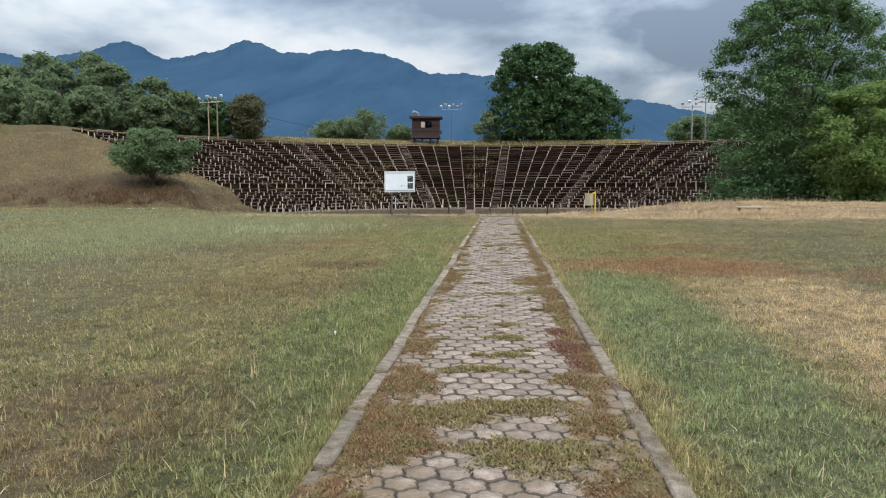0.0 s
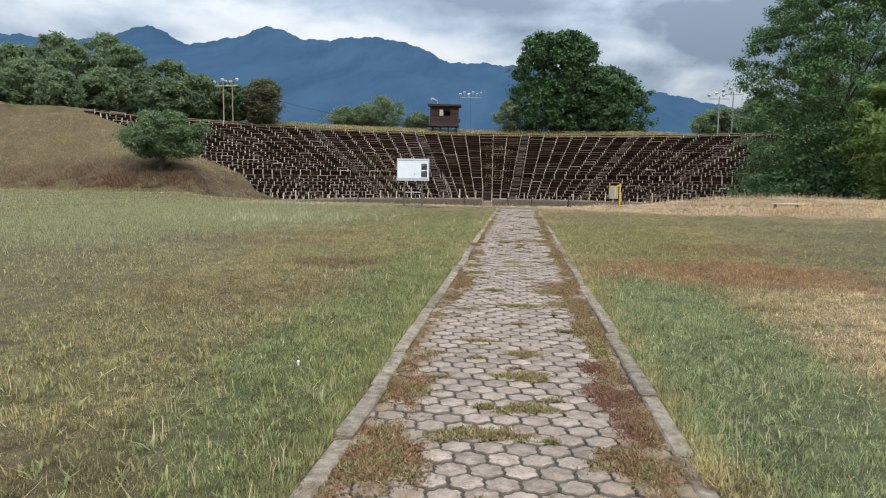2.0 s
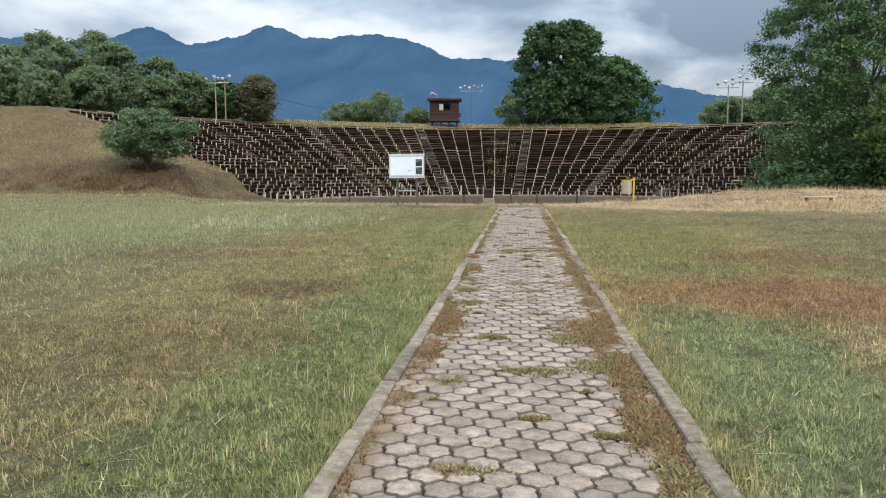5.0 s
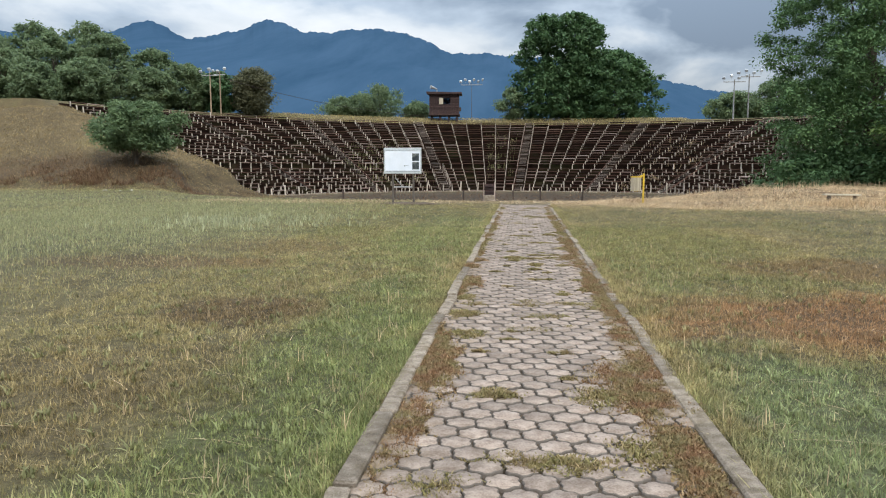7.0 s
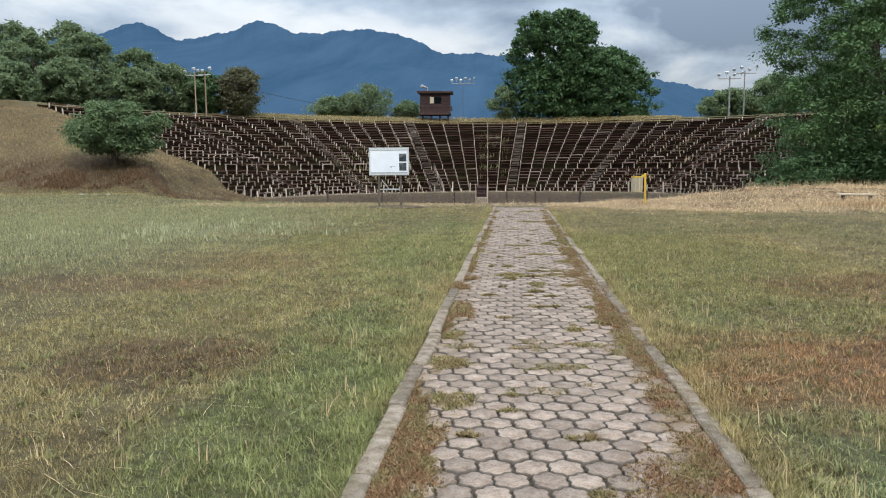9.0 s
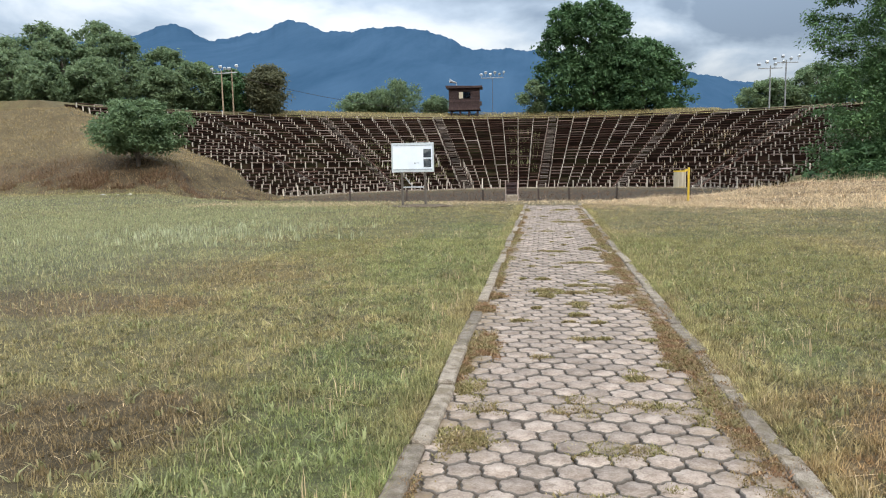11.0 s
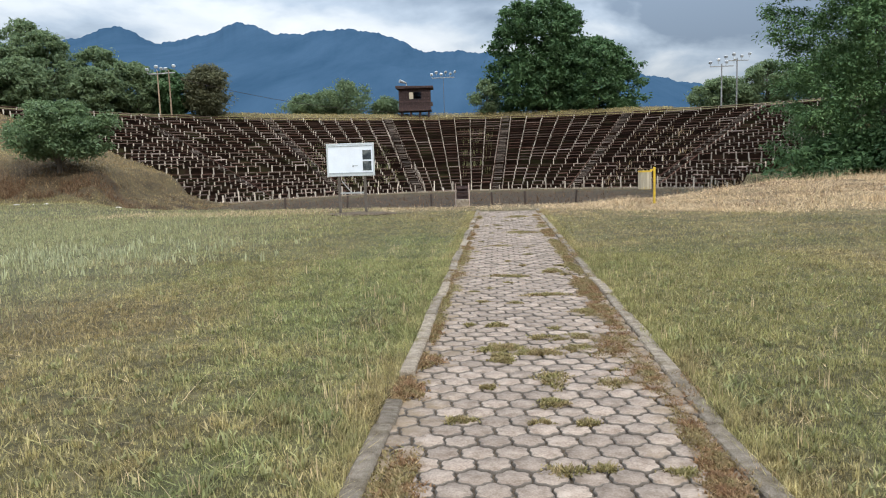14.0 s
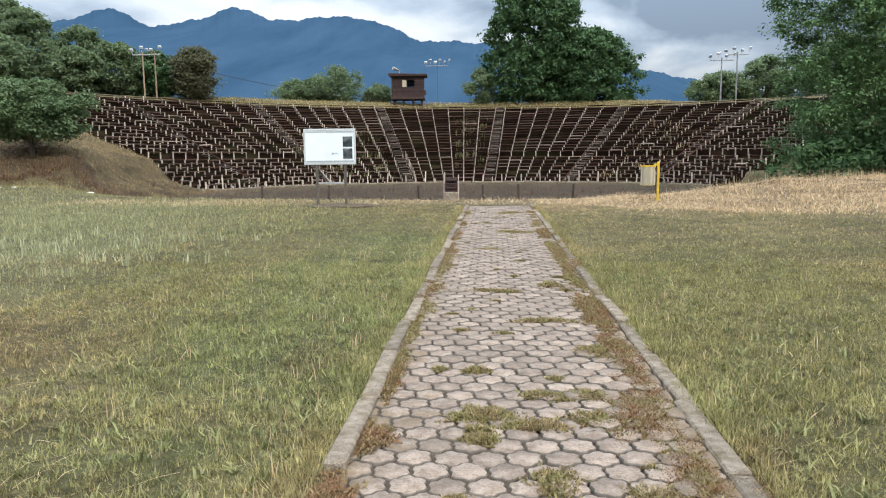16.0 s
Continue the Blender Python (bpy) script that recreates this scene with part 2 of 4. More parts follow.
M_PAVER, M_PAVER_REST = paver_material("weathered_concrete_paver", True), paver_material("weathered_concrete_paving", False)
M_JOINT = surface("joint_soil", (0.062, 0.046, 0.032), (0.12, 0.088, 0.058), 20, 0.95, 0.8)
M_RIM = surface("soiled_paver_edge", (0.10, 0.08, 0.062), (0.19, 0.16, 0.135), 18, 0.9, 0.5, vary=0.1)
M_KERB = surface("mossy_concrete_kerb", (0.12, 0.09, 0.06), (0.38, 0.315, 0.245), 14, 0.92, 1.3, (0.13, 0.095, 0.05), vary=0.25)
M_MOSS_GREEN = blade_material("green_moss", (0.20, 0.175, 0.065), 0.9, 0.3, (0.22, 0.155, 0.075))
M_MOSS_RUST = blade_material("rusty_dead_moss", (0.22, 0.115, 0.06), 0.92, 0.25, (0.20, 0.16, 0.07))
M_MOSS_RED = blade_material("reddish_moss", (0.18, 0.08, 0.055), 0.92, 0.1)
M_PLANK = surface("dark_rotten_wood", (0.027, 0.013, 0.010), (0.076, 0.040, 0.029), 3, 0.95, 0.6, (0.13, 0.082, 0.06), (0.6, 6, 6), 0.75, gloss=0.04)
M_PLANK_WORN = surface("worn_brown_wood", (0.085, 0.05, 0.038), (0.175, 0.115, 0.088), 3, 0.85, 0.6, (0.07, 0.045, 0.035), (0.6, 6, 6), 0.4)
M_PLANK_PALE = surface("bleached_wood", (0.22, 0.155, 0.125), (0.34, 0.26, 0.22), 3, 0.85, 0.5, None, (0.6, 6, 6), 0.3)
M_POST = surface("pale_concrete_post", (0.34, 0.285, 0.225), (0.58, 0.51, 0.43), 5, 0.9, 0.4, (0.22, 0.165, 0.12), vary=0.4)
M_STEP = surface("worn_stair_board", (0.06, 0.046, 0.038), (0.19, 0.145, 0.115), 5, 0.9, 0.8, (0.03, 0.024, 0.017), (0.7, 4, 4), 0.65)
# dark earth taken to near black, so the shade under the benches is painted in
M_TERRACE = surface("shaded_terrace_earth", (0.008, 0.0045, 0.0035), (0.02, 0.012, 0.008), 0.8, 1.0, 0.8, (0.022, 0.022, 0.009), gloss=0.0)
M_HUT = surface("dark_red_brown_boards", (0.028, 0.017, 0.016), (0.056, 0.034, 0.031), 3, 0.8, 0.5, (0.10, 0.06, 0.05), (6, 6, 0.6), 0.3)
M_STEEL = surface("dull_galvanised_steel", (0.30, 0.30, 0.30), (0.44, 0.44, 0.43), 5, 0.5, 0.1, (0.22, 0.18, 0.14), metal=0.6)
M_DARKSTEEL = surface("rusted_dark_iron", (0.03, 0.024, 0.02), (0.07, 0.045, 0.035), 8, 0.7, 0.3)
M_YELLOW = surface("yellow_enamel", (0.55, 0.36, 0.03), (0.70, 0.48, 0.06), 6, 0.45, 0.1, (0.42, 0.28, 0.06), vary=0.05)
M_SLAT = surface("grey_wood_slat", (0.34, 0.29, 0.21), (0.50, 0.44, 0.33), 4, 0.8, 0.4, None, (6, 6, 0.6), 0.2)
M_WHITE = surface("faded_white_panel", (0.72, 0.76, 0.82), (0.80, 0.83, 0.87), 2.5, 0.35, 0.03, (0.66, 0.69, 0.72), vary=0.0)
M_FRAME = surface("greyed_aluminium_frame", (0.46, 0.48, 0.48), (0.58, 0.60, 0.60), 4, 0.45, 0.1, vary=0.05)
M_PRINT = surface("dark_photo_print", (0.012, 0.018, 0.024), (0.07, 0.08, 0.085), 9, 0.4, 0.0, (0.26, 0.27, 0.25), vary=0.1)
M_PRINTBAR = surface("grey_print", (0.30, 0.33, 0.34), (0.42, 0.45, 0.45), 9, 0.5, 0.0, vary=0.05)
M_BARK = surface("grey_brown_bark", (0.06, 0.048, 0.038), (0.15, 0.12, 0.095), 3, 0.95, 0.9, (0.09, 0.10, 0.06), (3, 3, 0.7))
M_POLE = surface("weathered_timber_pole", (0.19, 0.14, 0.09), (0.30, 0.225, 0.15), 3, 0.85, 0.5, None, (5, 5, 0.4))
M_POSTGREY = surface("dark_weathered_steel_post", (0.075, 0.062, 0.05), (0.14, 0.118, 0.098), 6, 0.7, 0.2, (0.09, 0.07, 0.055), vary=0.1)
M_STONE = surface("white_field_stone", (0.50, 0.46, 0.40), (0.72, 0.68, 0.62), 5, 0.9, 0.6)
M_LAMP = surface("grey_lamp_housing", (0.42, 0.44, 0.46), (0.60, 0.62, 0.64), 4, 0.4, 0.05, metal=0.3)
L_PLANE = leaf_material("plane_tree_leaves", (0.050, 0.104, 0.042), (0.165, 0.268, 0.10), 0.25)
L_BRIGHT = leaf_material("fresh_green_leaves", (0.12, 0.19, 0.055), (0.25, 0.34, 0.105))
L_DARK = leaf_material("dark_green_leaves", (0.044, 0.092, 0.040), (0.115, 0.195, 0.075), 0.35)
L_WOOD = leaf_material("olive_green_leaves", (0.095, 0.142, 0.075), (0.24, 0.305, 0.15))
L_BROWN = leaf_material("brownish_green_leaves", (0.085, 0.088, 0.048), (0.175, 0.17, 0.09))
L_BUSH = leaf_material("blue_green_leaves", (0.075, 0.125, 0.058), (0.185, 0.255, 0.115), 0.35)


# ---- mesh helpers ----
def np_mesh(name, verts, faces, material, smooth=False):
    """A mesh from arrays: verts n x 3, faces m x 3 or m x 4."""
    verts, faces = np.asarray(verts, np.float32), np.asarray(faces, np.int32)
    me = bpy.data.meshes.new(name)
    k = faces.shape[1]
    me.vertices.add(len(verts)), me.loops.add(faces.size), me.polygons.add(len(faces))
    me.vertices.foreach_set("co", verts.ravel())
    me.loops.foreach_set("vertex_index", faces.ravel())
    me.polygons.foreach_set("loop_start", np.arange(len(faces), dtype=np.int32) * k)
    if smooth:
        me.polygons.foreach_set("use_smooth", np.ones(len(faces), bool))
    me.materials.append(material)
    me.update(calc_edges=True)
    return me


def part(name, bm, material, parent=None, label=""):
    """Links a bmesh as one mesh object under a thing or part."""
    me = bpy.data.meshes.new(name)
    bmesh.ops.recalc_face_normals(bm, faces=bm.faces)
    bm.to_mesh(me), bm.free()
    me.materials.append(material)
    ob = new(name, me)
    ob.parent = parent
    return tagged(ob, label) if label else ob


def piece(name, me, parent, m, label=""):
    ob = new(name, me)
    ob.parent = parent
    ob.matrix_basis = m
    return tagged(ob, label) if label else ob


def box(sx, sy, sz, m=None, bevel=0.0, bm=None):
    """A box with its base centred on the origin, its edges worn by bevel."""
    own = bmesh.new()
    bmesh.ops.create_cube(own, size=1, matrix=Matrix.Translation((0, 0, sz / 2)) @ Matrix.Diagonal((sx, sy, sz, 1)))
    if bevel:
        bmesh.ops.bevel(own, geom=own.edges[:], offset=bevel, segments=1, affect="EDGES")
    if m is not None:
        own.transform(m)
    return own


def tube(a, b, r1, r2=None, sides=8):
    own = bmesh.new()
    a, b = Vector(a), Vector(b)
    d = b - a
    bmesh.ops.create_cone(own, cap_ends=True, segments=sides, radius1=r1, radius2=r2 if r2 is not None else r1, depth=d.length)
    own.transform(Matrix.Translation((a + b) / 2) @ d.to_track_quat("Z", "Y").to_matrix().to_4x4())
    return own


def join(*bms):
    out_bm = bmesh.new()
    for b in bms:
        me = bpy.data.meshes.new("tmp")
        b.to_mesh(me), b.free()
        out_bm.from_mesh(me)
        bpy.data.meshes.remove(me)
    return out_bm


def thing(name, label, category, m=None, group="", kind=""):
    ob = new(name)
    if m is not None:
        ob.matrix_basis = m
    return tagged(ob, label, category, group, kind)


def smooth01(v):
    v = np.clip(v, 0, 1)
    return v * v * (3 - 2 * v)


# ---- the lie of the land ----
CX, CY, R0, R1 = -1.9, 63.0, 22.0, 43.4          # the theatre's centre, first and last row
Z0, RISE = -1.08, 8.3
P0, DPHI = -0.109, 0.345                          # its axis and the angle of a wedge
A_LEFT, A_RIGHT = P0 - 3.5 * DPHI - 0.01, P0 + 3.5 * DPHI


def waves(x, y, s, seed):
    """Cheap rolling noise for arrays."""
    out_v = 0.0
    rs = np.random.RandomState(seed)
    for i in range(5):
        a, p = rs.uniform(0, 6.28), rs.uniform(0, 6.28, 2)
        f = s * 1.7 ** i
        out_v = out_v + np.sin((x * np.cos(a) + y * np.sin(a)) * f + p[0]) * np.sin((y * np.cos(a) - x * np.sin(a)) * f * 0.8 + p[1]) / 1.5 ** i
    return out_v / 2.2


def softmin(a, b, k=0.8):
    h = np.clip(0.5 + 0.5 * (b - a) / k, 0, 1)
    return b * (1 - h) + a * h - k * h * (1 - h)


def land(x, y):
    x, y = np.asarray(x, float), np.asarray(y, float)
    rho, ang = np.hypot(x - CX, y - CY), np.arctan2(x - CX, y - CY)
    z = 0.03 * waves(x, y, 0.9, 3) * smooth01((np.abs(x) - 1.0) / 0.8)
    z = z - 1.1 * smooth01((24.5 - rho) / (7.0 - 5.3 * smooth01((y - 50) / 10)))
    hill = np.minimum(np.maximum(softmin((y - 54) * 0.40, (-21.5 - x) * 0.34), 0), 7.0 + 0 * x)
    hill = np.maximum(hill, np.minimum(np.maximum(softmin((y - 66) * 0.40, (x - 26) * 0.34), 0), 6.8))
    hill = hill * (1 - 0.05 * waves(x, y, 0.35, 8)) + 0.12 * waves(x, y, 0.8, 5) * smooth01(hill / 1.5)
    z = z + hill
    z = z + 0.40 * smooth01((y - 32.8) / 10) * smooth01((56 - y) / 7) * smooth01((x - 3.6) / 7) * (1 - 0.35 * smooth01((x - 11) / 8)) * (1 + 0.25 * waves(x, y, 0.5, 11) + 0.26 * waves(x, y, 1.7, 12))
    slope = Z0 - 1.0 + (rho - R0) / (R1 - R0) * RISE - 0.012 * x * smooth01((rho - R0) / (R1 - R0))
    rim = RISE + Z0 + 0.45 + 0.45 * smooth01((0.75 - np.abs(ang + 0.15)) / 0.25) - 0.012 * x - 7.5 * smooth01((rho - 62) / 40)
    cav = np.where(rho < R1 + 0.6, slope, np.minimum(slope, rim + 0.06 * waves(x, y, 1.1, 21)))
    z = np.where((rho > R0 - 0.6) & (ang > A_LEFT) & (ang < A_RIGHT), np.where(rho > R0 + 0.5, cav, Z0 - 0.3), z)
    z = np.where((rho > R1 + 8) & ((ang <= A_LEFT) | (ang >= A_RIGHT)) & (y > 60), np.maximum(z, rim - 2.0 * smooth01((rho - 60) / 20)), z)
    return np.where(np.abs(x) < 0.93, np.where((y > -4) & (y < 36.2), -0.07, z), z)


def steps(*stops):
    out_v = []
    for a, b, n in stops:
        out_v += list(np.linspace(a, b, n, endpoint=False))
    return np.array(out_v + [stops[-1][1]])


def ground():
    xs = steps((-4000, -600, 10), (-600, -90, 14), (-90, -48, 22), (-48, -18, 60), (-18, -3, 50), (-3, -1.05, 16), (-1.05, -0.85, 4), (-0.85, 0.85, 4), (0.85, 1.05, 4), (1.05, 3, 16), (3, 26, 76), (26, 60, 44), (60, 600, 18), (600, 4000, 10))
    ys = steps((-4000, -300, 8), (-300, -8, 14), (-8, 36, 150), (36, 110, 150), (110, 170, 24), (170, 800, 16), (800, 4500, 10))
    gx, gy = np.meshgrid(xs, ys)
    v = np.stack([gx, gy, land(gx, gy)], -1).reshape(-1, 3)
    nx, ny = len(xs), len(ys)
    i = (np.arange(ny - 1)[:, None] * nx + np.arange(nx - 1)[None]).ravel()
    f = np.stack([i, i + 1, i + 1 + nx, i + nx], -1)
    tagged(new("ground", np_mesh("ground", v, f, M_FIELD, True)), "mown patchy grass field, half green and half dried brown", "ground", kind="structure")


ground()


def mountains():
    """Wooded range behind everything, coloured blue for haze, ridge over foothills."""
    az = np.linspace(-60, 60, 900)
    knots = np.array([(-60, 6.5), (-46, 7.6), (-38, 8.7), (-35.8, 9.0), (-33.7, 8.75), (-31.4, 9.1), (-27.8, 10.3), (-25.1, 9.2), (-21.9, 9.8), (-19.5, 10.9), (-17, 10.0), (-14.4, 10.1), (-10.9, 10.4), (-8.2, 9.7), (-5.6, 8.6), (-0.2, 8.4), (8.5, 6.6), (13.8, 5.5), (17.3, 4.5), (28, 3.4), (60, 3.0)])
    ridge = np.interp(az, knots[:, 0], knots[:, 1])
    ridge = ridge + 0.13
    az = az + 0.2
    ridge = np.convolve(np.pad(ridge, 2, "edge"), np.ones(5) / 5, "valid")
    rs = np.random.RandomState(4)
    for f, a in ((1.3, 0.06), (2.9, 0.05), (6.1, 0.035), (13.7, 0.025), (29.0, 0.015)):
        ridge = ridge + a * np.sin(az * f + rs.uniform(0, 6))
    soft_ridge = np.convolve(np.pad(ridge, 26, "edge"), np.ones(53) / 53, "valid")
    rows = []
    far = 3600.0
    for s in np.linspace(0, 1.25, 41):
        d = 1500 + (far - 1500) * s
        top = np.tan(np.radians(ridge * min(s, 1) ** 5 + soft_ridge * (1 - min(s, 1) ** 5))) * far
        if s <= 1:
            wx, wy = d * np.sin(np.radians(az)), d * np.cos(np.radians(az))
            ravine = 1 + (0.30 * waves(wx, wy, 0.0016, 40)) * (1 - s) * (0.3 + s)
            h = top * s ** 0.9 * ravine
        else:
            h = top * (1 - (s - 1) * 2.5)
        rows.append(np.stack([d * np.sin(np.radians(az)), d * np.cos(np.radians(az)), h - 6], -1))
    v = np.concatenate(rows)
    n = len(az)
    i = (np.arange(len(rows) - 1)[:, None] * n + np.arange(n - 1)[None]).ravel()
    f = np.stack([i, i + 1, i + 1 + n, i + n], -1)
    tagged(new("backdrop", np_mesh("backdrop", v, f, M_MOUNTAIN, True)), "distant wooded mountain range, painted blue for haze, under low clouds", "mountain", kind="structure")


mountains()


# ---- foliage ----
def leaf_cloud(name, centres, radii, per, size, material, rs, up=1.1):
    """Many small folded leaves on the shells of clumps, as one mesh."""
    n = len(centres) * per
    c = np.repeat(np.asarray(centres), per, 0)
    r = np.repeat(np.asarray(radii), per)[:, None]
    d = rs.normal(size=(n, 3))
    d /= np.linalg.norm(d, axis=1)[:, None]
    p = c + d * r * rs.uniform(0.1, 1.75, (n, 1)) * np.array((1.1, 1.1, 0.75))
    nrm = d * 0.8 + rs.normal(size=(n, 3)) * 0.85 + np.array((0, 0, up))
    nrm /= np.linalg.norm(nrm, axis=1)[:, None]
    a = np.cross(nrm, rs.normal(size=(n, 3)))
    a /= np.linalg.norm(a, axis=1)[:, None] + 1e-6
    b = np.cross(nrm, a)
    s = size * rs.uniform(0.6, 1.35, (n, 1))
    v = np.stack([p - a * s, p - b * s * 0.42 + nrm * s * 0.12, p + a * s - nrm * s * 0.25, p + b * s * 0.42 + nrm * s * 0.12], 1).reshape(-1, 3)
    return np_mesh(name, v, np.arange(4 * n).reshape(-1, 4), material)


def limbs(base, tips, r, rs):
    """Tapered trunk with bent limbs to the tips, one mesh."""
    vs, fs, nv = [], [], 0

    def run(points, radii, sides=7):
        nonlocal nv
        for i, (q, rad) in enumerate(zip(points, radii)):
            for j in range(sides):
                a = 2 * math.pi * j / sides
                vs.append((q[0] + rad * math.cos(a), q[1] + rad * math.sin(a), q[2]))
            if i:
                for j in range(sides):
                    k = (j + 1) % sides
                    fs.append((nv + (i - 1) * sides + j, nv + (i - 1) * sides + k, nv + i * sides + k, nv + i * sides + j))
        nv += len(points) * sides
    top = np.array(tips).max(0)[2]
    trunk_top = np.array((0.0, 0.0, top * 0.72))
    pts = [np.array((rs.normal() * r * 0.5 * t, rs.normal() * r * 0.5 * t, top * 0.72 * t - 0.3 * (t == 0))) for t in np.linspace(0, 1, 7)]
    run(pts, [r * (1.35 if i == 0 else 1 - 0.11 * i) for i in range(7)], 10)
    for tip in tips:
        tip = np.array(tip)
        k = rs.randint(1, 6)
        if pts[k][2] > tip[2] - 0.1:
            k = 1
        a = pts[k]
        mid = (a + tip) / 2 + np.array((0, 0, -0.06 * top)) + rs.normal(size=3) * 0.02 * top
        q = r * rs.uniform(0.25, 0.42)
        run([a, (a + mid) / 2, mid, (mid + tip) / 2 + (0, 0, 0.02 * top), tip], [q, q * 0.8, q * 0.6, q * 0.4, q * 0.12], 5)
    return np.array(vs), np.array(fs)


def tree(name, label, x, y, height, width, base, leaf, size, seed, clumps=90, per=160, trunk=0.3, lumps=0.25, group="", shape=1.0, clump=0.13, bark=None, foot=0.12):
    """A tree or shrub: base is the share of its height below the crown; shape under 1 makes it pointed, over 1 full-topped."""
    rs = np.random.RandomState(seed)
    z = float(land(x, y))
    ob = thing(name, label, "tree" if height > 5 else "bush", pose(x, y, z - 0.05, 0, 0, 0), group)
    cs, rr = [], []
    side = rs.uniform(0.75, 1.2, 9)
    while len(cs) < clumps:
        t, a = rs.uniform(0, 1), rs.uniform(0, 2 * math.pi)
        prof = (math.sin(math.pi * min(0.5, foot + t * 0.75)) if t < 0.5 else math.cos((t - 0.5) * math.pi) ** (0.75 / shape)) * side[int(a / (2 * math.pi) * 8.99)] * (1 + lumps * math.sin(5 * a + 9 * t + seed))
        q = math.sqrt(rs.uniform(0.12, 1.0)) * prof
        h = height * (base + (1 - base) * (0.04 + 0.93 * t))
        cs.append((q * width / 2 * math.cos(a), q * width / 2 * math.sin(a), h))
        rr.append(clump * width * rs.uniform(0.55, 1.15) * (1.1 - 0.4 * t))
    v, f = limbs((0, 0, 0), [cs[i] for i in rs.choice(len(cs), min(22, len(cs)), False)], trunk, rs)
    piece("trunk", np_mesh("trunk", v, f, bark or M_BARK, True), ob, Matrix())
    piece("crown", leaf_cloud("crown", cs, rr, per, size, leaf, rs), ob, Matrix())
    return ob


# ---- theatre ----
ROWS_N, BAYS, WALK_AT = 26, 7, 8
AISLE = 1.15


def seat_place(i):
    """Radius and height of row i, with a broad walkway after the eighth row."""
    s = (i + (0.9 if i >= WALK_AT else 0.0)) / (ROWS_N + 0.1)
    return R0 + (R1 - R0) * s, s


def seat_z(i, x):
    r, s = seat_place(i)
    return Z0 + RISE * s - 0.012 * x * s


def one_mesh(name, bm, material):
    me = bpy.data.meshes.new(name)
    bmesh.ops.recalc_face_normals(bm, faces=bm.faces)
    bm.to_mesh(me), bm.free()
    me.materials.append(material)
    return me


def seating():
    rs = np.random.RandomState(12)
    seat_mesh = one_mesh("seat_board", box(1.0, 0.36, 0.065, None, 0.012), M_PLANK)
    pale_mesh = one_mesh("pale_board", box(1.0, 0.36, 0.065, None, 0.012), M_PLANK_PALE)
    worn_mesh = one_mesh("worn_board", box(1.0, 0.36, 0.065, None, 0.012), M_PLANK_WORN)
    post_mesh = one_mesh("post", box(0.082, 0.11, 1.0, None, 0.012), M_POST)
    for w in range(-1, 6):
        a0, a1 = P0 + (w - 2.5) * DPHI, P0 + (w - 1.5) * DPHI
        section = thing("seating_section", "wedge of dark rotting plank benches on pale concrete posts", "bench", None, "theatre seating")
        for i in range(ROWS_N):
            r, s = seat_place(i)
            gap = AISLE / 2 / r
            edges = np.linspace(a0 + gap, a1 - gap, BAYS + 1)
            tall = i in (0, WALK_AT)
            for j, a in enumerate(edges):
                x, y = CX + r * math.sin(a), CY + r * math.cos(a)
                z = seat_z(i, x)
                old = w <= 1 or w == 5
                hgt = (0.36 if not tall else 0.62) + (rs.uniform(0, 0.1) if old else 0)
                proud = abs(rs.normal()) * (0.07 if old else 0.02)
                lean = 2.2 if old else 1.4
                piece("post", post_mesh, section, pose(x - 0.10 * math.sin(a), y - 0.10 * math.cos(a), z - hgt + 0.06 + rs.normal() * 0.01, rs.normal() * lean, rs.normal() * lean, -math.degrees(a)) @ Matrix.Diagonal((1, 1, hgt + 0.02 + proud, 1)))
                if j == BAYS:
                    continue
                b = edges[j + 1]
                p, q = Vector((x, y, z)), Vector((CX + r * math.sin(b), CY + r * math.cos(b), seat_z(i, CX + r * math.sin(b))))
                d = q - p
                if rs.rand() < (0.09 if old else 0.04):
                    continue
                pale = rs.rand() < (0.30 if (w in (-1, 0) and 5 < i < 13 and j in (0, 6)) else 0.06 if old else 0.02)
                m = Matrix.Translation((p + q) / 2 + Vector((0, 0, 0.06 + rs.normal() * 0.014))) @ pose(0, 0, 0, rs.normal() * 4, rs.normal() * (1.4 if old else 0.6), math.degrees(math.atan2(d.y, d.x)))
                piece("seat_board", pale_mesh if pale else worn_mesh if rs.rand() < (0.5 if old else 0.33) else seat_mesh, section, m @ Matrix.Diagonal((d.length * rs.uniform(0.86 if old else 0.94, 0.998), 1, 1, 1)))


def terraces():
    """Stepped dark earth under the benches, their shade in its colour, one mesh."""
    an = np.linspace(A_LEFT, A_RIGHT, 110)
    vs, fs = [], []
    prof = []
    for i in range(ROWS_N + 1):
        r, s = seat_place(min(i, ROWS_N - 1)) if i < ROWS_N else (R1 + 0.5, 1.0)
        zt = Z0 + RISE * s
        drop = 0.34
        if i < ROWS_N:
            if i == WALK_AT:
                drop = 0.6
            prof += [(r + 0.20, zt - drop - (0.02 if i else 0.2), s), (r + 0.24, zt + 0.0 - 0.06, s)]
    n = len(prof)
    for a in an:
        for r, z, s in prof:
            x = CX + r * math.sin(a)
            vs.append((x, CY + r * math.cos(a), z - 0.012 * x * s))
    k = np.arange(len(an) - 1)[:, None] * n + np.arange(n - 1)[None]
    k = k.ravel()
    fs = np.stack([k, k + 1, k + 1 + n, k + n], -1)
    tagged(new("terrace", np_mesh("terrace", vs, fs, M_TERRACE)), "stepped dark earth bank of the theatre, blackened for the shade under its benches", "terrace", kind="structure")


